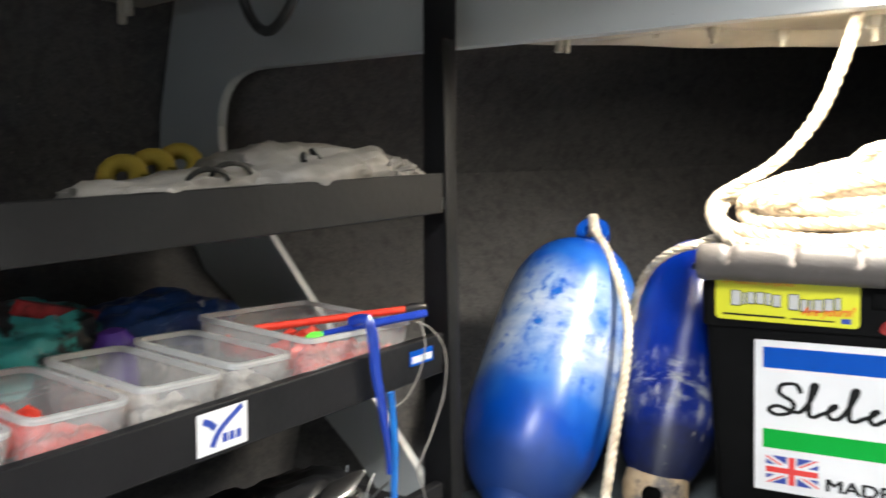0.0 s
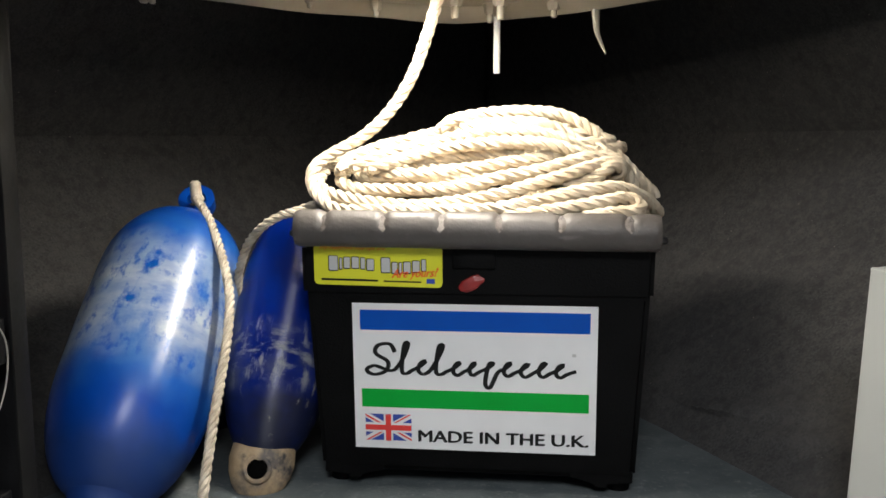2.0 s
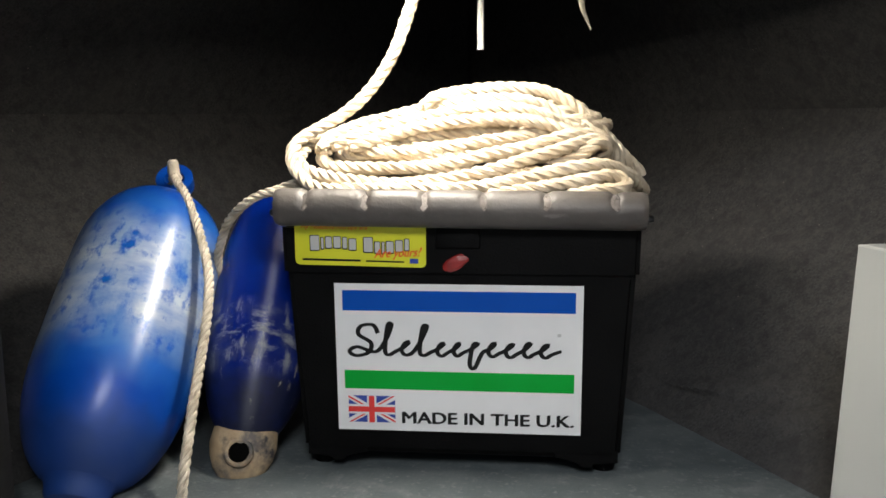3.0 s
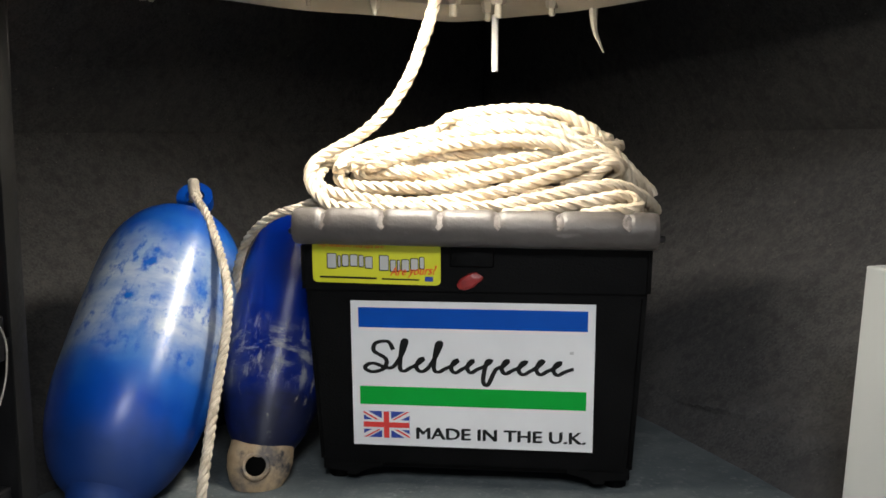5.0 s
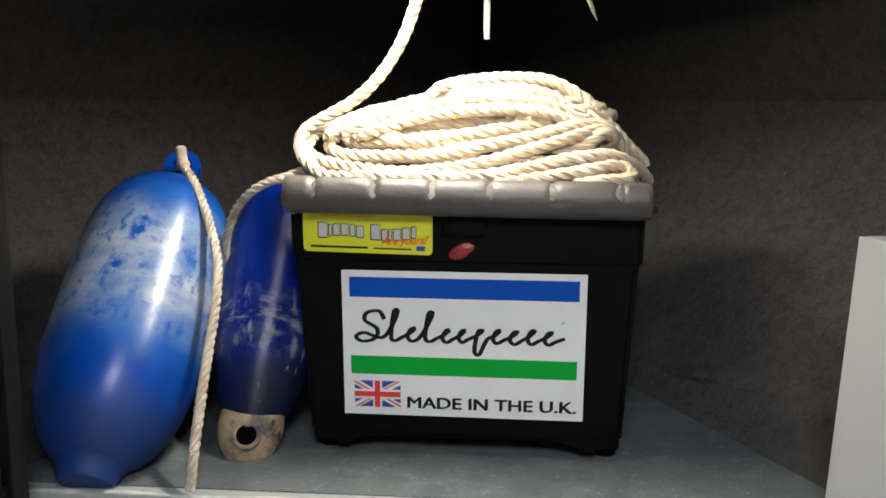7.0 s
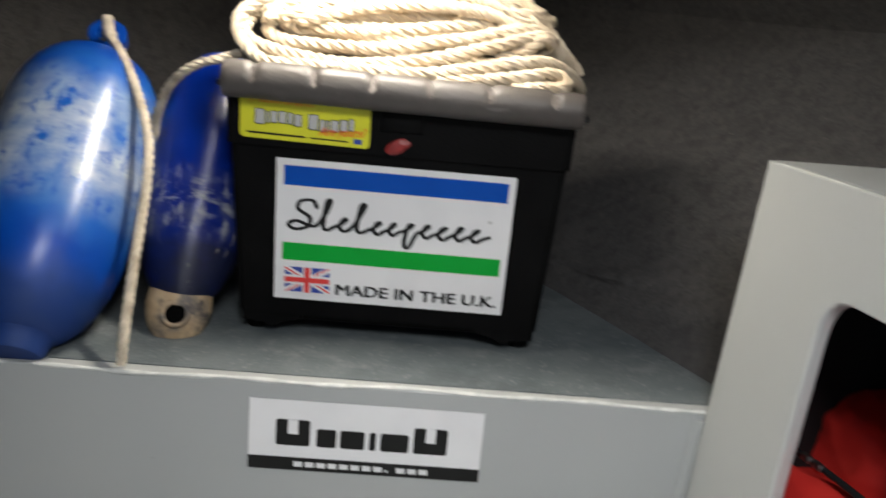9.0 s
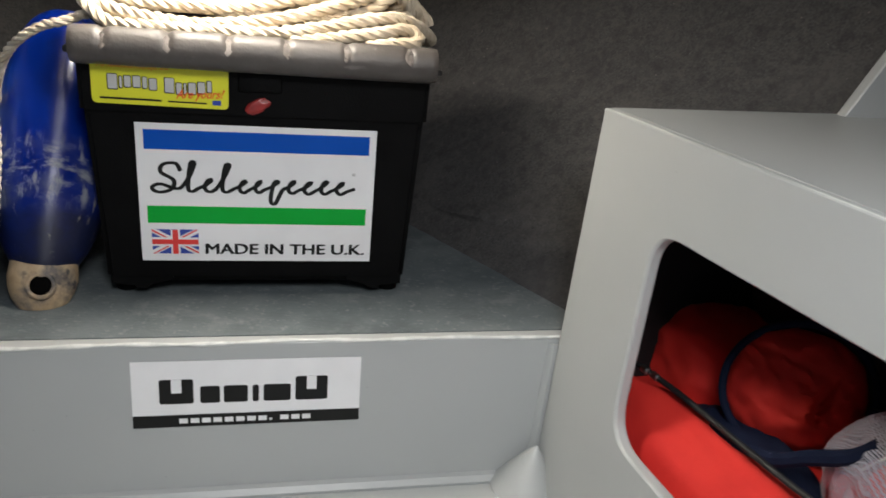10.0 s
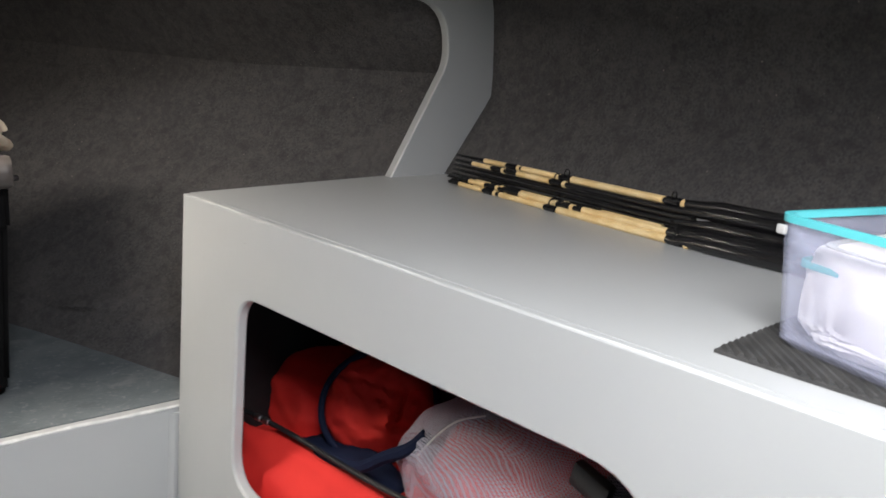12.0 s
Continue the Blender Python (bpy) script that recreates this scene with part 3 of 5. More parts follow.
bench = thing("bench", "grey painted plywood bench with a rounded cutout", "bench", kind="structure")
cut = rounded([(0.142, 0.405), (0.142, 0.632), (0.680, 0.640), (0.705, 0.405)], [0.045, 0.042, 0.07, 0.06], 8)
part("bench_front", board_with_hole([(0, SOLE - 0.02), (1.9, SOLE - 0.02), (1.9, BENCH - 0.0002), (0, BENCH - 0.0002)], cut, (0.42, 0.52), lambda a, b, d: on_bench(a, d, b), 0.014), PAINT, bench, bevel=0.004)
part("bench_top", plate([(0.0, 0.0092), (0.0, 0.46), (0.4, 0.50), (1.9, 0.70), (1.9, 0.0092)], lambda a, b, d: on_bench(a, b, BENCH + 0.0001 - d), 0.015), PAINT, bench)
# near black: the shade inside the bench is put into this end's colour
part("bench_end", plate([(0.0145, SOLE), (0.30, SOLE), (0.30, BENCH - 0.016), (0.0145, BENCH - 0.016)], lambda a, b, d: on_bench(d, a, b), 0.014), BLACKANDSHADE, bench, "inner end with the inside's shade in its colour")
# bead paler than the bench: the edge's highlight is put into its colour
bead = curve([on_bench(u, 0.0026, BENCH - 0.0024 + 0.0003 * math.sin(21 * u)) for u in np.linspace(0.001, 1.85, 60)], 0.02)
part("edge_bead", tube(bead, 0.0022, 8), EDGE, bench, "front edge with its highlight in the paler colour")
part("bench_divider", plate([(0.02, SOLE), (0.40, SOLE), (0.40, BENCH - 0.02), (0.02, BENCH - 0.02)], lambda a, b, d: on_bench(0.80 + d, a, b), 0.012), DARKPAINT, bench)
fillet = [on_bench(-0.009, -0.001, z) for z in np.linspace(SOLE, SHELF - 0.01, 8)]
part("corner_fillet", tube(curve(fillet, 0.02), 0.009, 8), PAINT, bench)

part("corner_fairing", moved(lathe([(0.044, -0.002), (0.040, 0.005), (0.032, 0.016), (0.022, 0.032), (0.012, 0.048), (0.005, 0.058), (0.001, 0.062)], 28), Matrix.Translation(on_bench(0.012, -0.014, SOLE)) @ pose(0, 0, 0, 6, 6, 0)), PAINT, bench, "filled and painted corner")

# ---- seat box ----
seat_box = thing("seat_box", "black plastic fishing seat box with grey padded lid edge", "tackle box", m=pose(0, 0.989, SHELF, 0, 0, 5.03) @ pose(0, -0.99, 0))


def frustum(lo0, hi0, z0, lo1, hi1, z1, bevel, segs=3):
    bm = bmesh.new()
    vs = [bm.verts.new((x, y, z)) for (lo, hi, z) in ((lo0, hi0, z0), (lo1, hi1, z1)) for x, y in ((lo[0], lo[1]), (hi[0], lo[1]), (hi[0], hi[1]), (lo[0], hi[1]))]
    for f in ((3, 2, 1, 0), (4, 5, 6, 7), (0, 1, 5, 4), (1, 2, 6, 5), (2, 3, 7, 6), (3, 0, 4, 7)):
        bm.faces.new([vs[k] for k in f])
    bmesh.ops.bevel(bm, geom=bm.edges[:], offset=bevel, segments=segs, affect="EDGES")
    return bm


# all in metres above the shelf; the front leans in by the draft
part("body", frustum((-0.1725, 1.0205), (0.1795, 1.275), 0.020, (-0.1845, 1.0025), (0.1905, 1.290), 0.238, 0.007), BOXBLACK, seat_box)
part("top_tray", frustum((-0.1865, 0.999), (0.1925, 1.292), 0.222, (-0.1875, 0.996), (0.1935, 1.294), 0.282, 0.006), BOXBLACK, seat_box)
part("catch_recess", box((-0.0205, 0.9925, 0.2555), (0.0265, 0.9985, 0.281), 0.002), BOXBLACK, seat_box)
for x, y in ((-0.156, 1.052), (0.164, 1.052), (-0.156, 1.255), (0.164, 1.255)):
    part("foot", moved(lathe([(0.0115, 0), (0.0128, 0.0012), (0.0135, 0.006), (0.0145, 0.024)], 20), pose(x, y, 0)), BOXBLACK, seat_box)
# the skirt of the body drops towards the feet
for x, way in ((-0.156, 1), (0.164, -1)):
    o = [(x - way * 0.013, 0.030), (x - way * 0.013, 0.016), (x + way * 0.0135, 0.0135), (x + way * 0.0145, 0.0095), (x + way * 0.027, 0.0095), (x + way * 0.031, 0.014), (x + way * 0.044, 0.018), (x + way * 0.056, 0.0205), (x + way * 0.058, 0.030)]
    part("skirt", plate(o, lambda a, b, d: (a, 1.0225 + d, b), 0.028), BOXBLACK, seat_box, bevel=0.0015)
part("lid", frustum((-0.184, 0.985), (0.192, 1.300), 0.282, (-0.181, 0.990), (0.188, 1.295), 0.311, 0.006), BOXBLACK, seat_box)
n = 60
prof = []
for a in np.linspace(0, 2 * math.pi, 20, endpoint=False):
    prof.append((0.981 + 0.0175 * math.cos(a), 0.299 + 0.0198 * math.sin(a)))
bm = bmesh.new()
rows = []
for x in np.linspace(-0.1865, 0.1945, 140):
    end = min(1.0, (0.1915 - abs(x - 0.004)) / 0.006) ** 0.5 if abs(x - 0.004) > 0.1855 else 1.0
    dip = sum(math.exp(-(((x - c) / 0.0042) ** 2)) for c in (-0.1538, -0.0903, -0.0295, 0.0312, 0.0944, 0.1629))
    ring = []
    for y, z in prof:
        sy, sz = 0.981 + (y - 0.981) * (0.85 + 0.15 * end), 0.298 + (z - 0.298) * (0.88 + 0.12 * end)
        top = max(0.0, (z - 0.288) / 0.03) * (1 if y < 0.99 else 0.3)
        ring.append(bm.verts.new((x, sy + 0.0030 * dip * top, sz - 0.0015 - 0.0028 * (x - 0.004) / 0.16 * 0.5 - 0.003 * dip * top + 0.0006 * noise.noise(Vector((x * 40, y * 80, z * 80))))))
    rows.append(ring)
for a, b in zip(rows, rows[1:]):
    for k in range(20):
        bm.faces.new((a[k], a[(k + 1) % 20], b[(k + 1) % 20], b[k]))
bm.faces.new(rows[0])
bm.faces.new(rows[-1][::-1])
rail = part("rail", bm, RAIL, seat_box, "grey foam-covered lid rail with worn notches")
for k, c in enumerate((-0.1538, -0.0903, -0.0295, 0.0312, 0.0944, 0.1629)):
    spot = lathe([(0.0002, -0.0035), (0.0040, -0.002), (0.0048, 0), (0.0040, 0.0008), (0.0002, 0.0012)], 12)
    for v in spot.verts:
        v.co.x *= 1 - 0.75 * (v.co.y / 0.0048) ** 2  # pointed ends
    part("notch", moved(spot, Matrix.Translation((c, 0.9672, 0.3050)) @ pose(0, 0, 0, 62, 0, 8 if k % 2 else -6) @ Matrix.Diagonal((1.15 + 0.12 * (k % 3), 2.1, 0.40, 1))), NOTCH, rail, "bare worn notch")
part("lid_pin", moved(lathe([(0.004, 0), (0.004, 0.008), (0.003, 0.010)], 10), pose(0.1925, 0.985, 0.288, 0, 90, 0)), BLACK, seat_box)
part("lid_pin", moved(lathe([(0.004, 0), (0.004, 0.008), (0.003, 0.010)], 10), pose(-0.1845, 0.985, 0.293, 0, -90, 0)), BLACK, seat_box)

# front face of the body: a from its middle, b above the shelf, d proud of it
LEAN_IN = (1.020 - 1.0025) / (0.238 - 0.026)


def on_front(a, b, d):
    return (a, 1.0025 + (0.238 - b) * LEAN_IN - d, b)


def on_tray(a, b, d):
    return (a, 0.9962 + (0.282 - b) * 0.055 - d, b)


def strip(place, a0, a1, b0, b1, d0, d1, mat, parent, name, label="", r=0.0):
    o = [(a0, b0), (a1, b0), (a1, b1), (a0, b1)]
    o = rounded(o, r, 5) if r else o
    return part(name, plate(o, lambda a, b, d: place(a, b, d0 + d), d1 - d0), mat, parent, label, smooth=False)


def stroke(points, place, width, d0, d1, mat, parent, name):
    """A pen stroke of that width through points on a face."""
    p = curve([(a, b, 0) for a, b in points], 0.0016)[:, :2]
    t = np.gradient(p, axis=0)
    t /= np.linalg.norm(t, axis=1)[:, None] + 1e-9
    nrm = np.stack([-t[:, 1], t[:, 0]], 1)
    w = width * (0.75 + 0.35 * np.abs(t[:, 1]))[:, None] / 2
    bm = bmesh.new()
    a = [bm.verts.new(place(*q, d1)) for q in p + nrm * w]
    b = [bm.verts.new(place(*q, d1)) for q in p - nrm * w]
    for k in range(len(a) - 1):
        bm.faces.new((a[k], a[k + 1], b[k + 1], b[k]))
    return part(name, bm, mat, parent, smooth=False)


def lettering(body, a, b, width, size, place, d, mat, parent, shear=0.0, tilt=0.0, bold=0.0):
    bm = text_mesh(body, size, width, shear, bold)
    for v in bm.verts:
        x, y = v.co.x, v.co.y + v.co.x * tilt
        v.co = Vector(place(a + x, b + y, d + v.co.z))
    return part("lettering", bm, mat, parent, smooth=False)


L0, L1, B0, B1 = -0.132, 0.1355, 0.0485, 0.2155
label = strip(on_front, L0, L1, B0, B1, 0.0004, 0.0012, LABEL, seat_box, "label", "white printed label with blue and green bars")


def lab(u, v):
    return L0 + u * (L1 - L0), B1 - v * (B1 - B0)


(a0, b1), (a1, b0) = lab(0.032, 0.045), lab(0.970, 0.180)
strip(on_front, a0, a1, b0, b1, 0.0012, 0.0016, BLUEINK, label, "blue_bar")
(a0, b1), (a1, b0) = lab(0.032, 0.585), lab(0.970, 0.712)
strip(on_front, a0, a1, b0, b1, 0.0012, 0.0016, GREENINK, label, "green_bar")
# the maker's mark stands as a plain pen scribble of its size
scr = [(0.175, 0.33), (0.155, 0.275), (0.105, 0.285), (0.095, 0.34), (0.145, 0.395), (0.135, 0.46), (0.085, 0.485), (0.055, 0.455), (0.09, 0.425), (0.165, 0.455)]
u = 0.185
for tall, low, wide in ((0.27, 0.475, 0.055), (0.385, 0.475, 0.062), (0.28, 0.475, 0.060), (0.39, 0.478, 0.058), (0.39, 0.475, 0.050), (0.39, 0.555, 0.066), (0.385, 0.475, 0.056), (0.39, 0.478, 0.062), (0.38, 0.475, 0.056), (0.39, 0.476, 0.060)):
    scr += [(u + 0.45 * wide, 0.5 * (tall + 0.46)), (u + 0.85 * wide, tall), (u + 0.55 * wide, tall + 0.01), (u + 0.33 * wide, low - 0.03), (u + 0.62 * wide, low), (u + 1.1 * wide, 0.452)]
    u += 1.2 * wide
scr += [(u + 0.03, 0.43)]
stroke([lab(u, v) for u, v in scr], on_front, 0.0046, 0.0012, 0.0017, INK, label, "scribble")
lettering("MADE IN THE U.K.", *lab(0.270, 0.945), 0.700 * (L1 - L0), 0.0190, on_front, 0.0014, INK, label, bold=0.00075)
strip(on_front, lab(0.90, 0)[0], lab(0.915, 0)[0], lab(0, 0.335)[1], lab(0, 0.315)[1], 0.0012, 0.0016, GREYINK, label, "mark")
# flag
fa, fb0 = lab(0.045, 0.945)
fw, fh = 0.195 * (L1 - L0), 0.185 * (B1 - B0)
flag = strip(on_front, fa, fa + fw, fb0, fb0 + fh, 0.0012, 0.0015, NAVYINK, label, "flag", "union flag")


def flag_poly(pts, d, mat, name):
    part(name, plate([(fa + u * fw, fb0 + v * fh) for u, v in pts], lambda a, b, e: on_front(a, b, d + e), 0.0002), mat, flag, smooth=False)


for pts in ([(0, 0), (0.10, 0), (1, 0.86), (1, 1), (0.90, 1), (0, 0.14)], [(0, 1), (0, 0.86), (0.90, 0), (1, 0), (1, 0.14), (0.10, 1)]):
    flag_poly(pts, 0.0015, LABEL, "white_diagonal")
for pts in ([(0, 0.0), (0.06, 0.0), (0.5, 0.44), (0.5, 0.5)], [(1, 1), (0.94, 1), (0.5, 0.56), (0.5, 0.5)], [(0, 1), (0, 0.93), (0.5, 0.45), (0.5, 0.52)], [(1, 0), (1, 0.07), (0.5, 0.55), (0.5, 0.48)]):
    flag_poly(pts, 0.0018, REDINK, "red_diagonal")
flag_poly([(0.40, 0), (0.60, 0), (0.60, 1), (0.40, 1)], 0.0021, LABEL, "white_cross")
flag_poly([(0, 0.32), (1, 0.32), (1, 0.68), (0, 0.68)], 0.0023, LABEL, "white_cross")
flag_poly([(0.44, 0), (0.56, 0), (0.56, 1), (0.44, 1)], 0.0025, REDINK, "red_cross")
flag_poly([(0, 0.40), (1, 0.40), (1, 0.60), (0, 0.60)], 0.0027, REDINK, "red_cross")

# yellow sticker, half under the rail
S0, S1, T0, T1 = -0.1722, -0.031, 0.2352, 0.281


def on_sticker(a, b, d):
    return on_tray(a, b - 0.0168 * (a + 0.1016), d)


sticker = strip(on_sticker, S0, S1, T0, T1, 0.0004, 0.0012, YELLOW, seat_box, "sticker", "bright yellow sticker with grey and orange print", r=0.006)
lettering("My reflective rod tips are", S0 + 0.007, T1 - 0.0065, 0.072, 0.0062, on_sticker, 0.0014, ORANGEINK, sticker, 0.3)
x = S0 + 0.016
for k, w in enumerate((0.011, 0.004, 0.008, 0.009, 0.006, 0.009, 0, 0.011, 0.007, 0.004, 0.009, 0.009, 0.006)):
    if not w:
        x += 0.006
        continue
    h = 0.0175 if k in (0, 7) else 0.0138
    b = T0 + 0.0150 + 0.0030 * math.sin(k * 0.55) + 0.0012 * (k > 6)
    strip(on_sticker, x, x + w, b, b + h, 0.0012, 0.0016, INK, sticker, "block", r=0.0018)
    strip(on_sticker, x + 0.0011, x + w - 0.0006, b + 0.0012, b + h - 0.0008, 0.0016, 0.0019, GREYINK, sticker, "block_face", r=0.0012)
    x += w + 0.0008
lettering("Are yours?", S0 + 0.086, T0 + 0.0095, 0.051, 0.0135, on_sticker, 0.0020, ORANGEINK, sticker, 0.35, 0.06, 0.0003)
strip(on_sticker, S0 + 0.008, S0 + 0.071, T0 + 0.0048, T0 + 0.0070, 0.0012, 0.0015, INK, sticker, "print_bar")
strip(on_sticker, S0 + 0.077, S0 + 0.118, T0 + 0.0048, T0 + 0.0064, 0.0012, 0.0015, INK, sticker, "print_bar")
strip(on_sticker, S0 + 0.124, S0 + 0.133, T0 + 0.0042, T0 + 0.0095, 0.0012, 0.0015, NAVYINK, sticker, "print_flag")
bm = lump((0, 0, 0), (0.0135, 0.0020, 0.0072), 2.9, 0.22, 1.8, 4, 0.9)
part("tag", moved(bm, Matrix.Translation(on_tray(0.0, 0.2393, 0.0016)) @ pose(0, 0, 0, 0, -28, 0)), TAGRED, seat_box, "torn folded red tag")

# ---- rope coil on the lid ----
loops = [
    # middle x, middle y, half x, half y, height front, height back, lift to the right
    (0.000, 1.115, 0.180, 0.090, 0.774, 0.779, 0.000),
    (0.004, 1.118, 0.170, 0.080, 0.790, 0.797, -0.004),
    (0.000, 1.120, 0.160, 0.074, 0.806, 0.812, 0.000),
    (0.018, 1.122, 0.140, 0.066, 0.816, 0.828, 0.004),
    (0.030, 1.124, 0.125, 0.060, 0.828, 0.842, 0.004),
    (0.040, 1.126, 0.105, 0.054, 0.840, 0.854, 0.000),
    (0.046, 1.128, 0.080, 0.045, 0.850, 0.862, 0.000),
    (0.048, 1.130, 0.055, 0.034, 0.852, 0.864, 0.000),
]
pts = []
rng = random.Random(5)
K = 14
for i, lp in enumerate(loops):
    nx = loops[min(i + 1, len(loops) - 1)]
    for k in range(K):
        f = k / K
        cx, cy, hx, hy, zf, zb, lift = ((1 - f) * p + f * q for p, q in zip(lp, nx))
        a = 0.2 + 2 * math.pi * f
        s = math.sin(a)
        wob = 1 + rng.uniform(-0.035, 0.035)
        pts.append((cx + hx * wob * math.cos(a), cy + hy * wob * s, (zf + zb) / 2 + (zb - zf) / 2 * s + lift * math.cos(a) + rng.uniform(-0.002, 0.002)))
coil = thing("rope_coil", "coiled thick white three-strand rope on the box lid", "rope")
THICK = 0.0076
laid_rope(pts, THICK, ROPE, coil)
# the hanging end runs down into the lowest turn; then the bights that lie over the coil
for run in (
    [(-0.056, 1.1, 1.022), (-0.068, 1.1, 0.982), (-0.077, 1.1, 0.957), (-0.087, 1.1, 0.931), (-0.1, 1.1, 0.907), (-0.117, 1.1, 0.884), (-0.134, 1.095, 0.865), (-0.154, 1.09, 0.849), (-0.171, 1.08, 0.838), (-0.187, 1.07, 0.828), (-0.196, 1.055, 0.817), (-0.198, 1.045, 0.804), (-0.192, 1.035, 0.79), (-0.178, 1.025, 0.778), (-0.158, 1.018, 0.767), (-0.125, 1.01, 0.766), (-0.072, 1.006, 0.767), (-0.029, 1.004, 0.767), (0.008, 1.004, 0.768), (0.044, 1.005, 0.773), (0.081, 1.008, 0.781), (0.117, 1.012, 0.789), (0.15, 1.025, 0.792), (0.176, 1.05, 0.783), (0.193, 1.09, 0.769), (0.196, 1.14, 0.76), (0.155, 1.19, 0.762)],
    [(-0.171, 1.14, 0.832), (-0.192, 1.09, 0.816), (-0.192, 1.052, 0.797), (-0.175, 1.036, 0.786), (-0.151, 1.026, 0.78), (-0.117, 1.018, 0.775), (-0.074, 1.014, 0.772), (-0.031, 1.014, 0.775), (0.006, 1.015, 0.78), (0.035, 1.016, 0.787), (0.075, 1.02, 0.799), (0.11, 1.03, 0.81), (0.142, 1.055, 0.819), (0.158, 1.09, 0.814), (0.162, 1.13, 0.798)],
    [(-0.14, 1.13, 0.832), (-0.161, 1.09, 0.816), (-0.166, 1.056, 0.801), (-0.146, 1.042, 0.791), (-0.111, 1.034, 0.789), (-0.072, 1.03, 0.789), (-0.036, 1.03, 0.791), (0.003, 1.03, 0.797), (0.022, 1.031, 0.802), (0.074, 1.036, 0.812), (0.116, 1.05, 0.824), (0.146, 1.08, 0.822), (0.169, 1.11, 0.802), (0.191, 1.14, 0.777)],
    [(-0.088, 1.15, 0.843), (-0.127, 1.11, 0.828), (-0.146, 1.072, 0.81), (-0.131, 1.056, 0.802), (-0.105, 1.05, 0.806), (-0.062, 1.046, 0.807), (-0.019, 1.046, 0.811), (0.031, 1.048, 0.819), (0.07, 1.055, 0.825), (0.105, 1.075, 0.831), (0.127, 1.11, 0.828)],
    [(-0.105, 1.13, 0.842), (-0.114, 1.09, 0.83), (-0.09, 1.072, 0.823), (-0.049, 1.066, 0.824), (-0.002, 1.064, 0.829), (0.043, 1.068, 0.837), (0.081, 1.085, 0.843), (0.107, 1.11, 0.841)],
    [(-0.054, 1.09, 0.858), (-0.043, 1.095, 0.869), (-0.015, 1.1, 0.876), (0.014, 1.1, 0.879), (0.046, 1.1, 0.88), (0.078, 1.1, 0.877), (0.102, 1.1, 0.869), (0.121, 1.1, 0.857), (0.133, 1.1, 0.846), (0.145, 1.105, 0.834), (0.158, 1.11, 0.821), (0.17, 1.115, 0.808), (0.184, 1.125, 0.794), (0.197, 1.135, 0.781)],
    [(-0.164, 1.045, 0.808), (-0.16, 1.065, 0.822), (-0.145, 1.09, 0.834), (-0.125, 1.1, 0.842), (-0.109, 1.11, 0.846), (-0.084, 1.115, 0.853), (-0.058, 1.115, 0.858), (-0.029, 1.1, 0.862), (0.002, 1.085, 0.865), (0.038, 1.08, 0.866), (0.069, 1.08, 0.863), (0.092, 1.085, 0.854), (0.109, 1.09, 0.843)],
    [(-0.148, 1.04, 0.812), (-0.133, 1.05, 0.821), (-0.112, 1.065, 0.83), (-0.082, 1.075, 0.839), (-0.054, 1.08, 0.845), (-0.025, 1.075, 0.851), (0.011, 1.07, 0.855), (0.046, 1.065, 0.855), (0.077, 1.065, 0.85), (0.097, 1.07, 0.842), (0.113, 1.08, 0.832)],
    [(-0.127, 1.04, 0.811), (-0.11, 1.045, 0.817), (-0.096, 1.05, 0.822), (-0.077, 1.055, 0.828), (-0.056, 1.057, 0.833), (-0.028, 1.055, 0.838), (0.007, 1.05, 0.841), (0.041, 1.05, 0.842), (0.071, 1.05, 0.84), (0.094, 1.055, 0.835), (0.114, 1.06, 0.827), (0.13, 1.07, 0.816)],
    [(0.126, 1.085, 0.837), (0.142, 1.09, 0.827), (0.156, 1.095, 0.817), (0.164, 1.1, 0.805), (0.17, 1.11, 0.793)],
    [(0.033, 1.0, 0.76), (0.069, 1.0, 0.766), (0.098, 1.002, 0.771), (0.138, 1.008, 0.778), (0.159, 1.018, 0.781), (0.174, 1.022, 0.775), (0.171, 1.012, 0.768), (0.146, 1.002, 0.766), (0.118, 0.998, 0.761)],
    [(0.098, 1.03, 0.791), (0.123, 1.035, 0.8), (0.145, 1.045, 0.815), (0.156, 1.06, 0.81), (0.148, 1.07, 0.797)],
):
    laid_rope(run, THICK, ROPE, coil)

# ---- fenders ----


def axis_pose(low, high, front=(0.3, -1, 0.4)):
    """z along the axis from low to high, -y towards the front."""
    low = Vector(low)
    z = (Vector(high) - low).normalized()
    f = Vector(front)
    y = -(f - z * f.dot(z)).normalized()
    x = y.cross(z)
    return Matrix(((x.x, y.x, z.x, low.x), (x.y, y.y, z.y, low.y), (x.z, y.z, z.z, low.z), (0, 0, 0, 1)))


def eye_end(z, r, thick, hole):
    """A flat lug with a hole, standing along z."""
    o = [(r * math.cos(a), r * 1.05 * math.sin(a)) for a in np.linspace(0, 2 * math.pi, 28, endpoint=False)]
    i = [(hole * math.cos(a), hole * math.sin(a)) for a in np.linspace(0, 2 * math.pi, 28, endpoint=False)]
    bm = board_with_hole(o, i, (0, 0), lambda a, b, d: (a, d - thick / 2, z + b), thick)
    bmesh.ops.bevel(bm, geom=[e for e in bm.edges if e.is_manifold and e.calc_face_angle(0) > 1.0], offset=thick * 0.28, segments=2, affect="EDGES")
    return bm


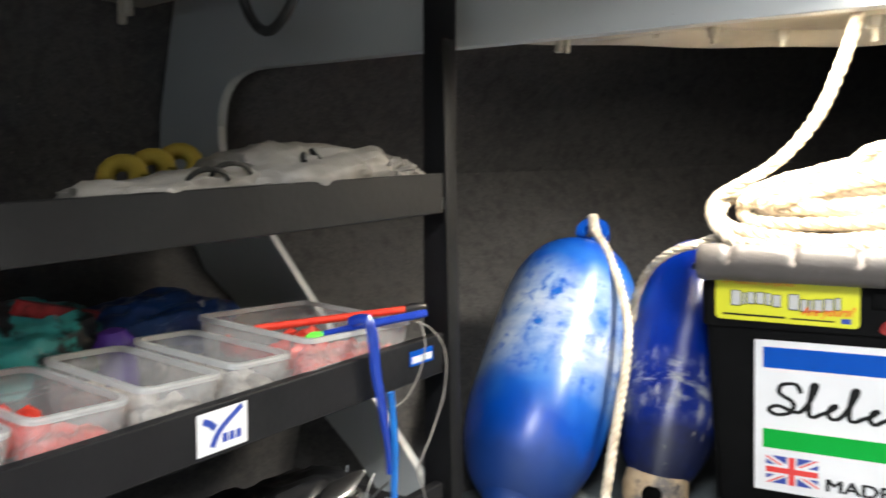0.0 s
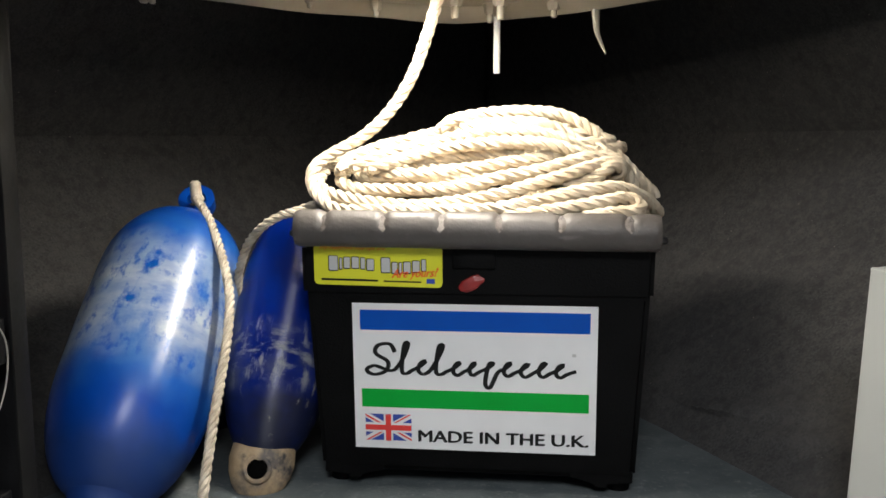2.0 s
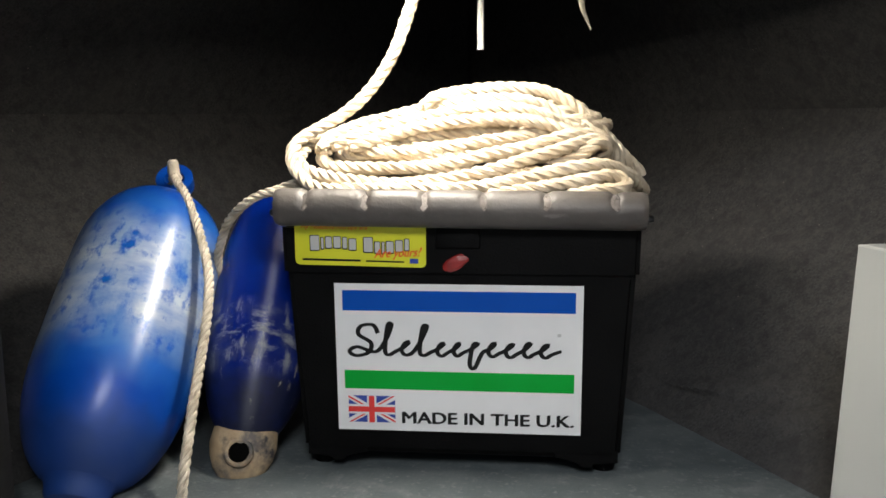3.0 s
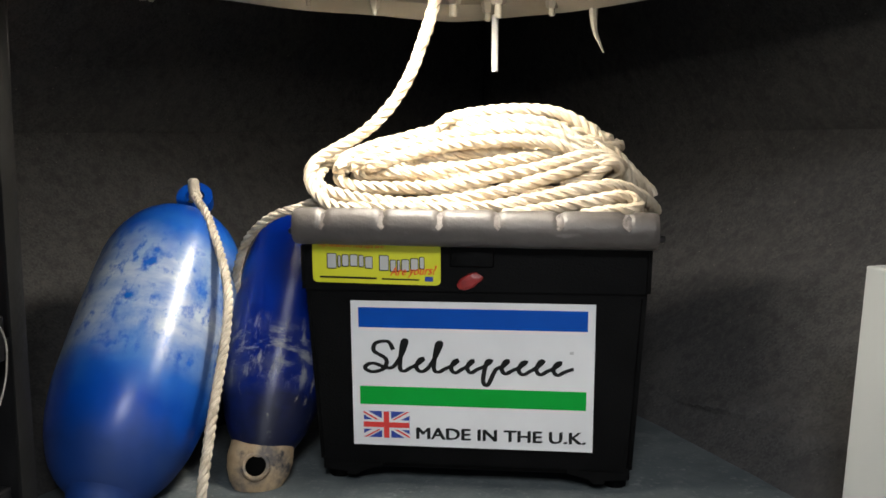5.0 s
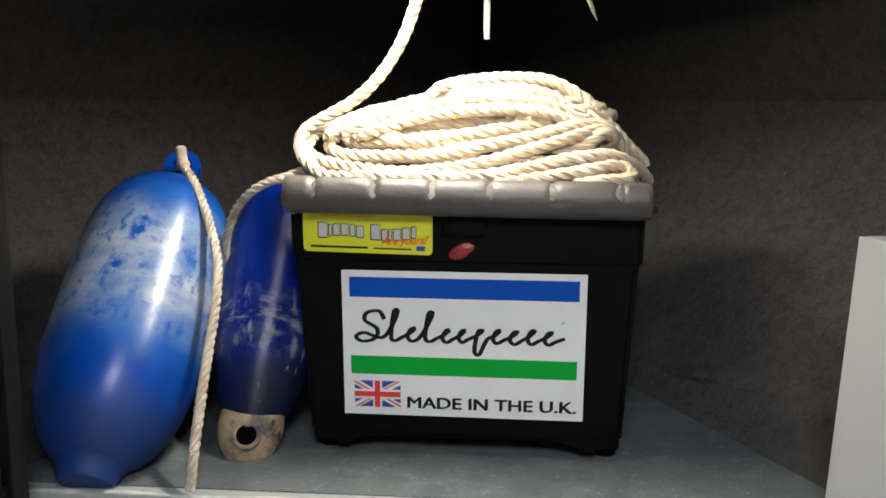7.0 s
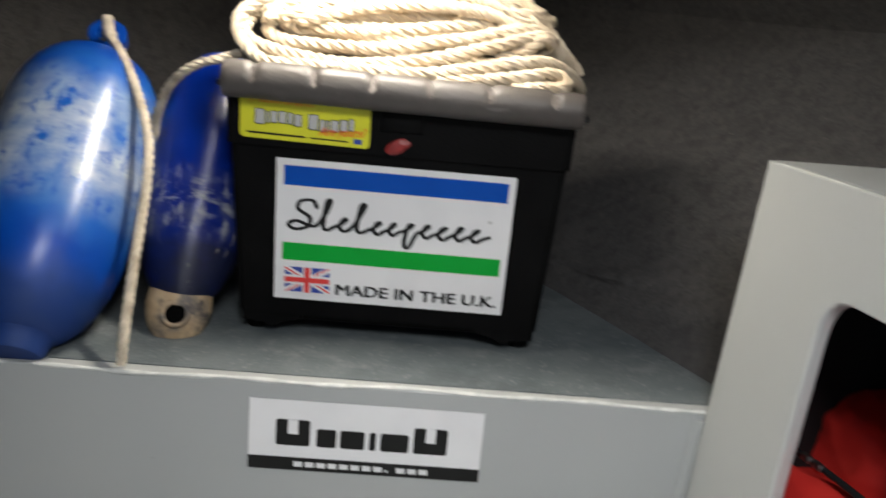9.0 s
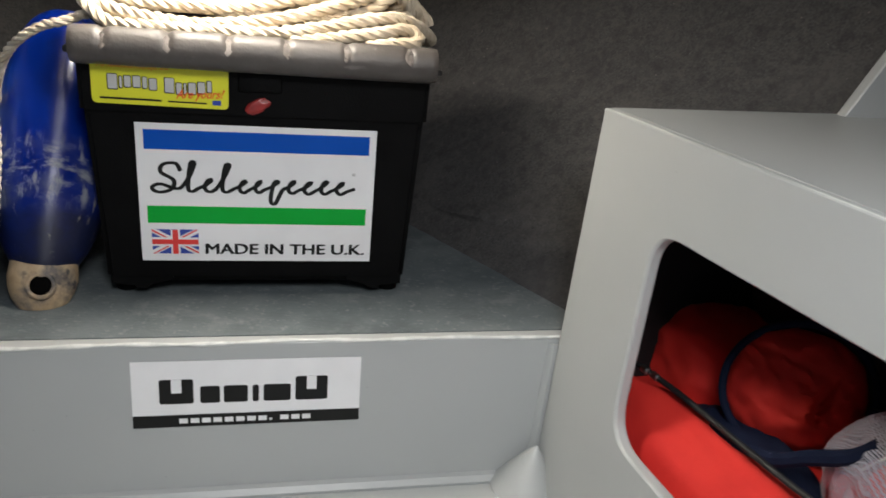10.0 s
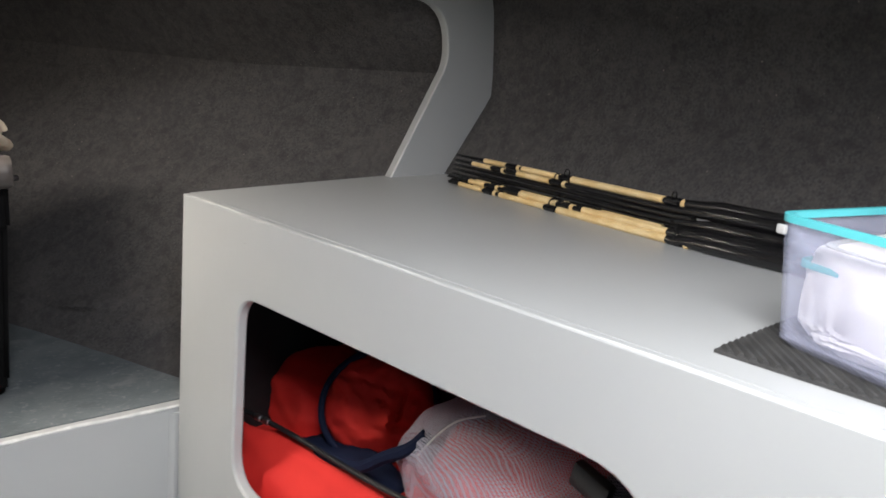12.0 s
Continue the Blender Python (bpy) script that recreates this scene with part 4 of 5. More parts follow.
def make_fender(name, label, low, high, radius, length, mat, lug=None, lugmat=None, start=0.022, top=0.025, cone=0.0, low_end=0.135):
    f = thing(name, label, "fender", m=axis_pose(low, high))
    r = radius
    prof = []
    for t in np.linspace(0, 1, 12):
        prof.append((0.022 + (r - 0.022) * math.sin(t * math.pi / 2) ** 0.85, start + (low_end - start) * ((1 - cone) * (1 - math.cos(t * math.pi / 2)) + cone * t)))
    for t in np.linspace(0.1, 0.9, 8):
        prof.append((r * (1 + 0.012 * math.sin(t * math.pi)), low_end + (length - 0.145 - low_end) * t))
    for t in np.linspace(0, 1, 12):
        prof.append((0.014 + (r - 0.014) * math.cos(t * math.pi / 2) ** 0.9, length - 0.145 + (0.145 - top) * math.sin(t * math.pi / 2)))
    part("body", lathe(prof, 48), mat, f)
    if not lug:
        part("top_eye", eye_end(length - 0.006, 0.0235, 0.017, 0.0125), mat, f)
    if lug:
        part("end_lug", lug, lugmat, f, "bare cream end lug with a hole")
    else:
        part("end_eye", lathe([(0.020, -0.003), (0.028, -0.001), (0.0315, 0.004), (0.033, 0.011), (0.036, 0.018), (0.042, 0.025), (0.048, 0.032), (0.052, 0.042)], 28), mat, f)
    return f


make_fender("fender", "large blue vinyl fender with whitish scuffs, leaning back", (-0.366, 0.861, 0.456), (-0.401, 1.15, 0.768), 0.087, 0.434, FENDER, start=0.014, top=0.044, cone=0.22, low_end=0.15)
lug = lathe([(0.002, -0.031), (0.013, -0.0285), (0.022, -0.022), (0.030, -0.011), (0.0355, 0.002), (0.038, 0.016), (0.036, 0.034)], 36, lambda z: (1.0, 0.68 + 4.0 * max(0.0, z)))
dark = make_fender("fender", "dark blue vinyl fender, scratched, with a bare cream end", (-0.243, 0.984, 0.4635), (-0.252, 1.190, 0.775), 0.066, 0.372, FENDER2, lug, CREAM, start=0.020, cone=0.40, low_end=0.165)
o = [(0.0135 * math.cos(a), -0.0252, 0.002 + 0.0135 * math.sin(a)) for a in np.linspace(0, 2 * math.pi, 20, endpoint=False)]
part("hole_lip", tube(curve(o, 0.004, True), 0.0030, 8), CREAM, dark, "raised lip of the lug hole")
# no bore here: a black disc carries the shade of the hole
part("hole", moved(lathe([(0.0125, 0), (0.0125, 0.0035), (0.0001, 0.0036)], 20), pose(0, -0.0235, 0.002, 90, 0, 0)), VOID, dark, "black disc for the shaded lug hole")

cord = [(-0.392, 1.140, 0.774), (-0.384, 1.118, 0.778), (-0.373, 1.103, 0.772), (-0.342, 1.07, 0.752), (-0.306, 1.03, 0.711), (-0.280, 0.995, 0.671), (-0.268, 0.965, 0.632), (-0.262, 0.935, 0.590), (-0.258, 0.91, 0.555), (-0.255, 0.89, 0.52), (-0.252, 0.872, 0.489), (-0.252, 0.864, 0.457)]
fender_line = thing("fender_line", "white twisted cord tied to the fender's eye", "cord")
laid_rope(cord, 0.0057, CORD, fender_line)
part("knot", lump((-0.382, 1.116, 0.776), (0.008, 0.008, 0.008), 3.0, 0.25, 3.0, 3), CORD, fender_line)
part("whipped_end", moved(lathe([(0.0065, 0), (0.0075, 0.008), (0.0070, 0.020), (0.004, 0.023)], 12), pose(-0.382, 1.114, 0.776, 0, -4, 0)), CORD, fender_line)
cord2 = [(-0.160, 1.10, 0.770), (-0.188, 1.045, 0.772), (-0.211, 1.03, 0.764), (-0.232, 1.03, 0.758), (-0.253, 1.03, 0.746), (-0.275, 1.04, 0.727), (-0.289, 1.05, 0.706), (-0.300, 1.06, 0.68), (-0.306, 1.075, 0.65), (-0.31, 1.10, 0.61)]
fender_line = thing("fender_line", "white twisted cord looped over the dark fender", "cord")
laid_rope(cord2, 0.0056, CORD, fender_line)

# ---- stickers on the shelf front: maker's marks as plain blocks ----
LOW = BOAT @ Matrix.Translation((0, -0.0045, 0))


def on_shelf(a, b, d):
    return tuple(LOW @ Vector((a, -d, b)))


plaque = tagged(strip(on_shelf, -0.1225, 0.125, 0.3485, 0.4295, 0.0, 0.0008, LABEL, None, "sticker"), "white sticker with black block marks on the shelf front", "sticker")
strip(on_shelf, -0.1225, 0.125, 0.3485, 0.3635, 0.0008, 0.0012, INK, plaque, "black_band")
x = -0.094
for w, h, gap in ((0.036, 0.030, 0.007), (0.021, 0.021, 0.004), (0.026, 0.021, 0.005), (0.007, 0.021, 0.005), (0.030, 0.021, 0.005), (0.036, 0.030, 0)):
    strip(on_shelf, x, x + w, 0.3775, 0.3775 + h, 0.0008, 0.0012, INK, plaque, "block", r=0.003)
    strip(on_shelf, x + 0.35 * w, x + 0.65 * w, 0.3775 + 0.45 * h, 0.3775 + h, 0.0012, 0.0015, LABEL, plaque, "block_gap") if w > 0.03 else None
    x += w + gap
for k in range(12):
    strip(on_shelf, -0.074 + k * 0.0122, -0.074 + k * 0.0122 + (0.003 if k == 8 else 0.0092), 0.3530, 0.3530 + (0.0025 if k == 8 else 0.0058), 0.0012, 0.0015, LABEL, plaque, "print_bar")

# ---- bag in the bench ----
TUCK = Matrix.Translation(AFT * -0.036 + INTO * 0.027 + Vector((0, 0, -0.012)))  # the rolled end lies further in

bag = thing("holdall", "red nylon holdall with navy piping and a mesh pocket", "bag", m=Matrix.Translation(AFT * 0.014 + Vector((0, 0, -0.011))))


BENCH_AXES = Matrix(((AFT.x, INTO.x, 0, 0), (AFT.y, INTO.y, 0, 0), (0, 0, 1, 0), (0, 0, 0, 1)))


def soft(cu, cw, cz, su, sw, sz, seed, rough=0.12, freq=2.0, power=0.85, turn=0.0, crease=0.006):
    """A stuffed body in bench directions."""
    bm = lump((0, 0, 0), (su, sw, sz), seed, rough, freq, 5, power)
    for v in bm.verts:
        # cloth creases: sharp ridges along a slanted direction
        q = Vector((v.co.x * 9 + v.co.z * 14, v.co.y * 10, v.co.z * 22 - v.co.x * 5))
        v.co += v.normal * crease * (0.6 - abs(noise.noise(q + Vector((seed, 0, 0)))) * 2.2)
    return moved(bm, Matrix.Translation(on_bench(cu, cw, cz)) @ BENCH_AXES @ pose(0, 0, 0, 0, turn, 0))


bm = soft(0.34, 0.185, 0.365, 0.42, 0.118, 0.108, 2.2, 0.05, 2.4, 0.42, -2, 0.009)
for v in bm.verts:
    # behind the zip the top of the body sinks in
    w = (v.co - CORNER).dot(INTO)
    a, b = min(1, max(0, (w - 0.064) / 0.028)), min(1, max(0, (v.co.z - 0.40) / 0.05))
    v.co.z -= 0.042 * a * a * (3 - 2 * a) * b
    # and below it the side bulges out, with slanting wrinkles
    if w < 0.14:
        q = Vector(((v.co - CORNER).dot(AFT) * 14 + v.co.z * 26, v.co.z * 9, 1.7))
        v.co -= INTO * 0.010 * (0.5 - 2 * abs(noise.noise(q))) * (1 - b)
        v.co -= INTO * 0.044 * math.sin(math.pi / 2 * min(1, max(0, (0.470 - v.co.z) / 0.10)))
part("body", bm, BAG, bag)
part("lining_panel", soft(0.205, 0.110, 0.438, 0.085, 0.036, 0.014, 6.2, 0.10, 2.0, 0.8, -2, 0.003), NAVY, bag, "navy lining below the rolled end")
part("flap", soft(0.085, 0.172, 0.436, 0.112, 0.078, 0.072, 7.7, 0.10, 2.4, 0.8, 10), BAG, bag, "folded red flap", m=TUCK)
FACE = Vector((-0.45, -0.75, 0.48)).normalized()
ACROSS = Vector((0.857, -0.515, 0.0)).normalized()
UP = FACE.cross(ACROSS)
UP = UP if UP.z > 0 else -UP
HUB = on_bench(0.232, 0.128, 0.508)


def on_roll(a, r, d):
    return HUB + ACROSS * (r * math.cos(a)) + UP * (r * math.sin(a)) + FACE * d


roll_axes = Matrix((ACROSS, UP, FACE)).transposed().to_4x4()
roll = lump((0, 0, 0), (0.067, 0.064, 0.066), 4.1, 0.05, 1.6, 5, 0.85)
for v in roll.verts:
    # cloth folds that run in from the rim, and one deep tuck beside the middle
    r, a = math.hypot(v.co.x, v.co.y), math.atan2(v.co.y, v.co.x)
    face = min(1.0, max(0.0, v.co.z / 0.03))
    q = Vector((v.co.x * 46 + v.co.y * 30, v.co.y * 52, 3.0))
    v.co.z += face * (0.0085 * (0.5 - abs(noise.noise(q))) + 0.0042 * noise.noise(q * 2.1))
    v.co.z -= face * 0.016 * math.exp(-(((v.co.x - 0.026 - 0.25 * v.co.y) / 0.0045) ** 2) - ((v.co.y + 0.004) / 0.022) ** 2)
    v.co.z -= face * 0.006 * math.exp(-(((v.co.y - 0.022 + 0.3 * v.co.x) / 0.004) ** 2) - ((v.co.x + 0.012) / 0.030) ** 2)
part("roll", moved(roll, Matrix.Translation(HUB - FACE * 0.045) @ roll_axes), BAG, bag, "rolled red sleeve", m=TUCK)
ring = [on_roll(a, 0.068 + 0.003 * math.sin(2 * a + 0.6), 0.0 + 0.004 * math.cos(a)) for a in np.linspace(0, 2 * math.pi, 24, endpoint=False)]
part("piping", tube(curve(ring, 0.006, True), 0.0042, 8), NAVY, bag, "navy piping round the rolled end", m=TUCK)
band = [(0.150, 0.080, 0.452), (0.20, 0.076, 0.458), (0.262, 0.078, 0.470), (0.300, 0.084, 0.495), (0.332, 0.090, 0.516), (0.346, 0.098, 0.534)]
part("band", tube(curve([on_bench(*p) for p in band], 0.008), 0.0072, 8), NAVY, bag, "navy binding")
part("navy_lining", soft(0.60, 0.20, 0.47, 0.13, 0.10, 0.09, 3.9, 0.10, 2.0, 0.7), NAVY, bag, "navy lining")
mesh = clear("pocket_mesh", (0.62, 0.61, 0.72), 0.5, 0.5)
nt = mesh.node_tree
tcn = nt.nodes.new("ShaderNodeTexCoord")
threads = []
for axis in ("X", "Z"):
    wave = nt.nodes.new("ShaderNodeTexWave")
    wave.bands_direction = axis
    wave.inputs["Scale"].default_value, wave.inputs["Distortion"].default_value = 175.0, 0.8
    nt.links.new(tcn.outputs["Object"], wave.inputs["Vector"])
    threads.append(wave.outputs[1])
weave = nt.nodes.new("ShaderNodeMath")
weave.operation = "MAXIMUM"
nt.links.new(threads[0], weave.inputs[0])
nt.links.new(threads[1], weave.inputs[1])
rng_node = nt.nodes.new("ShaderNodeMapRange")
rng_node.inputs["From Min"].default_value = 0.35
rng_node.inputs["To Min"].default_value, rng_node.inputs["To Max"].default_value = 0.26, 0.46
nt.links.new(weave.outputs[0], rng_node.inputs[0])
nt.links.new(rng_node.outputs[0], nt.nodes["Principled BSDF"].inputs["Alpha"])
part("mesh_pocket", soft(0.428, 0.165, 0.490, 0.158, 0.086, 0.092, 9.3, 0.10, 1.8, 0.8, -11), mesh, bag, "pale translucent mesh pocket")
part("pocket_filling", soft(0.440, 0.178, 0.478, 0.130, 0.068, 0.070, 3.3, 0.12, 2.0, 0.85, -8), BAG, bag)
hem = [on_bench(*p) for p in ((0.346, 0.087, 0.514), (0.368, 0.089, 0.543), (0.390, 0.095, 0.566), (0.42, 0.102, 0.581))]
part("hem", tube(curve(hem, 0.006), 0.0010, 6), GREYINK, bag, "white hem of the pocket")
zipl = curve([on_bench(-0.02, 0.068, 0.446), on_bench(0.029, 0.066, 0.454), on_bench(0.095, 0.064, 0.463), on_bench(0.158, 0.063, 0.469), on_bench(0.292, 0.063, 0.475), on_bench(0.40, 0.066, 0.482), on_bench(0.52, 0.072, 0.484)], 0.008)
part("zip", tube(zipl, 0.0033, 8), BLACKANDSHADE, bag, "dark zip")
for k in (0.075, 0.094):
    part("zip_slider", moved(box((-0.007, -0.003, -0.0035), (0.007, 0.003, 0.0035), 0.001), Matrix.Translation(on_bench(k, 0.063, 0.4615 + 0.1 * (k - 0.075))) @ pose(0, 0, 0, 0, -6, -81)), STEEL, bag)
part("buckle", moved(box((-0.02, -0.006, -0.012), (0.02, 0.006, 0.012), 0.003), Matrix.Translation(on_bench(0.545, 0.105, 0.565)) @ pose(0, 0, 0, 0, 15, -81)), BLACK, bag)

# ---- rods on the bench ----
rods = [
    # first place across, height, start, cream bands
    (0.358, 0.0036, 0.100, ((0.125, 0.178), (0.215, 0.300), (0.328, 0.486))),
    (0.3655, 0.0036, 0.095, ((0.150, 0.192), (0.356, 0.492))),
    (0.3620, 0.0100, 0.093, ((0.143, 0.178), (0.250, 0.318), (0.362, 0.484))),
    (0.3730, 0.0036, 0.088, ()),
    (0.3695, 0.0100, 0.085, ((0.150, 0.180), (0.245, 0.300), (0.385, 0.470))),
    (0.3765, 0.0105, 0.084, ()),
    (0.3800, 0.0170, 0.083, ()),
    (0.3830, 0.0230, 0.080, ()),
    (0.3820, 0.0300, 0.085, ((0.125, 0.166), (0.222, 0.284))),
    (0.3870, 0.0365, 0.080, ((0.146, 0.192), (0.226, 0.296), (0.318, 0.458))),
]
for i, (w0, z, u0, segs) in enumerate(rods):
    rod = thing("fishing_rod", "black fishing rod section with cream bands", "fishing rod", group="rods on the bench")

    def on_rod(u, up=0.0, side=0.0):
        return on_bench(u, w0 - 0.145 * min(u, 0.55) - 0.05 * max(0.0, u - 0.55) + side, BENCH + z + up)

    us = np.linspace(u0, 1.25 if segs or i == 6 else 0.50, 40)
    thick = 0.0062 if i % 2 else 0.0074
    rad = np.interp(us, [0.08, 0.48, 0.53, 1.3], [0.0022, 0.0036, thick, thick])
    path = np.array([on_rod(u, 0.0040 * min(1, max(0, (u - 0.48) / 0.05))) for u in us])
    part("blank", tube(path, rad, 10), RODBLACK, rod)
    for a, b in segs:
        part("cream_band", tube(np.array([on_rod(u) for u in np.linspace(a, b, 4)]), 0.0026 + 0.0046 * (a + b) / 2, 10), RODCREAM, rod, "glossy cream band")
        part("whipping", tube(np.array([on_rod(b + 0.004), on_rod(b + 0.020)]), 0.0030 + 0.0048 * b, 10), RODBLACK, rod)
        part("cream_ring", tube(np.array([on_rod(b + 0.024), on_rod(b + 0.029)]), 0.0028 + 0.0046 * b, 10), RODCREAM, rod)
    for a, b in segs[1:]:
        guide = [on_rod(b + 0.012, 0.006 + 0.005 * math.sin(t), 0.005 * math.cos(t)) for t in np.linspace(0, 2 * math.pi, 12, endpoint=False)]
        part("guide", tube(curve(guide, 0.003, True), 0.0008, 6), RODBLACK, rod)

# ---- ribbed mat and plastic box on the bench ----
bm = box((0, 0, 0), (1, 1, 1))
for v in bm.verts:
    v.co = on_bench(0.682 + 0.9 * v.co.x, 0.038 + 0.25 * v.co.y, BENCH + 0.0002 + 0.0022 * v.co.z)
mat_ob = tagged(part("rubber_mat", bm, RUBBER), "ribbed black rubber mat on the bench", "mat")
bm = bmesh.new()
for k in range(146):
    # ribs run slantwise over the mat
    c = 0.7235 + 0.0079 * k
    w0, w1 = max(0.040, c - 1.580), min(0.286, c - 0.684)
    if w1 - w0 > 0.004:
        p = np.array([on_bench(c - w, w, BENCH + 0.0024) for w in np.linspace(w0, w1, 4)])
        tube(p, 0.0025, 6, bm)
tagged(part("ribs", bm, RUBBER, mat_ob), kind="stuff")

tub = thing("food_container", "clear lilac plastic container with turquoise rim, full", "container")
TB = Matrix.Translation((0.583, 0.256, BENCH + 0.0048)) @ pose(0, 0, 0, 0, 0, -9)


def tub_shell(x0, y0, x1, y1, z0, z1, draft, wall, r):
    """An open tub: outer and inner wall, rounded corners."""
    bm = bmesh.new()
    rings = []
    for inset, z in ((0.004, z0), (0, z0 + 0.004), (-draft, z1), (-draft + wall, z1), (wall, z0 + 0.005), (0.5 * (x1 - x0) * 0.95, z0 + 0.005)):
        o = rounded([(x0 + inset, y0 + inset * (y1 - y0) / (x1 - x0)), (x1 - inset, y0 + inset * (y1 - y0) / (x1 - x0)), (x1 - inset, y1 - inset * (y1 - y0) / (x1 - x0)), (x0 + inset, y1 - inset * (y1 - y0) / (x1 - x0))], max(0.0008, min(r, 0.4 * abs(x1 - x0 - 2 * inset), 0.4 * abs(y1 - y0) * 0.05 if inset > 0.02 else r)), 5)
        rings.append([bm.verts.new((*p, z)) for p in o])
    for a, b in zip(rings, rings[1:]):
        for k in range(len(a)):
            bm.faces.new((a[k], a[(k + 1) % len(a)], b[(k + 1) % len(a)], b[k]))
    bm.faces.new(rings[0][::-1])
    bm.faces.new(rings[-1])
    return bm


def rim_ring(x0, y0, x1, y1, z, wide, high, r):
    o = rounded([(x0 - wide, y0 - wide), (x1 + wide, y0 - wide), (x1 + wide, y1 + wide), (x0 - wide, y1 + wide)], r + wide, 5)
    i = rounded([(x0 + 0.002, y0 + 0.002), (x1 - 0.002, y0 + 0.002), (x1 - 0.002, y1 - 0.002), (x0 + 0.002, y1 - 0.002)], r, 5)
    return board_with_hole(o, i, ((x0 + x1) / 2, (y0 + y1) / 2), lambda a, b, d: (a, b, z - d), high)


part("tub", moved(tub_shell(0, -0.17, 0.125, 0, 0, 0.082, 0.004, 0.0015, 0.012), TB), LILAC, tub)
part("rim", moved(rim_ring(-0.004, -0.174, 0.129, 0.004, 0.084, 0.002, 0.0045, 0.014), TB), TURQ, tub, "turquoise sealing rim")
part("rim_band", moved(rim_ring(0.004, -0.166, 0.121, -0.004, 0.056, -0.0005, 0.004, 0.012), TB), TURQ, tub)
cup = lump((0.0625, -0.085, 0.036), (0.060, 0.083, 0.034), 5.0, 0.05, 2.4, 5, 0.38)
for v in cup.verts:
    # pleated sides
    v.co += v.normal * 0.0014 * math.sin(2 * math.pi * (v.co.y - 0.5 * v.co.z) / 0.0085) * (1.0 if v.co.z < 0.05 else 0.2)
part("filling", moved(cup, TB), WRAP, tub, "white pleated wrapped contents")
part("inner_lid", moved(plate(rounded([(0.012, -0.158), (0.113, -0.158), (0.113, -0.012), (0.012, -0.012)], 0.018, 5), lambda a, b, d: (a, b, 0.066 + 0.05 * (a - 0.06) + d), 0.003), TB), TUBRIM, tub, "milky inner lid")
part("clip", moved(box((-0.0065, -0.004, 0.071), (-0.003, 0.003, 0.077), 0.0012), TB), TUBRIM, tub)

# ---- shelving to port ----
rack = thing("shelf_rack", "dark painted shelf rack with deep lips fixed to port", "shelf", kind="structure")
SLOPE = 0.075


def on_rack(y, w, z):
    """y along the rack, w in from its front towards the hull, z at the forward end; the rack rises to the bow."""
    return Vector((-0.392 - 0.045 * (0.78 - y) - w, y, z + SLOPE * (y - 0.78)))


def rack_box(y0, y1, w0, w1, z0, z1):
    bm = box((0, 0, 0), (1, 1, 1))
    for v in bm.verts:
        v.co = on_rack(y0 + (y1 - y0) * v.co.x, w0 + (w1 - w0) * v.co.y, z0 + (z1 - z0) * v.co.z)
    return bm


part("upper_lip", rack_box(-0.35, 0.777, 0.0, 0.012, 0.802, 0.844), DARKPAINT, rack, "dark grey upper lip", bevel=0.0015)
part("upper_shelf", rack_box(-0.35, 0.800, 0.0125, 0.42, 0.805, 0.817), PAINT, rack)
part("lower_lip", rack_box(-0.35, 0.777, 0.0, 0.012, 0.634, 0.676), BLACKANDSHADE, rack, "black lower lip", bevel=0.0015)
part("lower_shelf", rack_box(-0.35, 0.800, 0.0125, 0.38, 0.637, 0.649), BLACKANDSHADE, rack)
part("bottom_lip", rack_box(-0.35, 0.777, 0.0, 0.012, 0.476, 0.516), BLACKANDSHADE, rack, "black bottom lip", bevel=0.0015)
part("bottom_shelf", rack_box(-0.35, 0.800, 0.0125, 0.25, 0.465, 0.477), BLACKANDSHADE, rack)
bm = box((-0.398, 0.779, 0.402), (-0.394, 0.799, 0.984), 0.001)
for v in bm.verts:
    v.co.x += 0.012 * (0.75 - v.co.z) / 0.3 if v.co.z < 0.75 else 0.0
part("post", bm, POSTGREY, rack, "black angle post with chipped paint")
part("post_web", box((-0.436, 0.7995, 0.402), (-0.394, 0.803, 1.25), 0.001), BLACKANDSHADE, rack)

# side deck over the rack, with bolts and a hanging hose loop
side_deck = tagged(part("side_deck", boat_plate(rounded([(-1.10, -1.4), (-0.26, -1.4), (-0.26, -0.4), (-0.45, -0.16), (-0.62, -0.075), (-0.89, -0.055)], [0, 0, 0.2, 0.1, 0.1, 0], 6), 1.078, 0.02), GRP, bevel=0.004), "cream moulded side deck above the rack", "moulding", kind="structure")
# this board and the deck's inboard reach are unseen, added to shade the upper shelf
part("shade_board", moved(box((-0.275, -1.4, 0.995), (-0.255, -0.34, 1.0775), 0.004), BOAT), GRP, side_deck, "unseen deep board added to shade the rack")
for x, y, dz in ((-0.875, -0.10, 0.028), (-0.855, -0.105, 0.020)):
    b = part("bolt", moved(lathe([(0.006, 0), (0.006, -dz), (0.004, -dz - 0.003)], 10), pose(x, y, 1.078)), GRP, side_deck)
    b.matrix_basis = BOAT
hose = [(-0.622 + 0.047 * math.cos(a), 0.748 + 0.006 * math.sin(2 * a), 1.062 + 0.047 * math.sin(a)) for a in np.linspace(0, 2 * math.pi, 20, endpoint=False)]
tagged(part("hose", tube(curve(hose, 0.006, True), 0.0062, 12), RUBBER), "black hose loop hanging under the side deck", "hose")

# ---- on the upper shelf ----
bag_white = thing("carrier_bag", "crumpled white polythene bag with dark print on the shelf", "bag")
ZU = 0.817


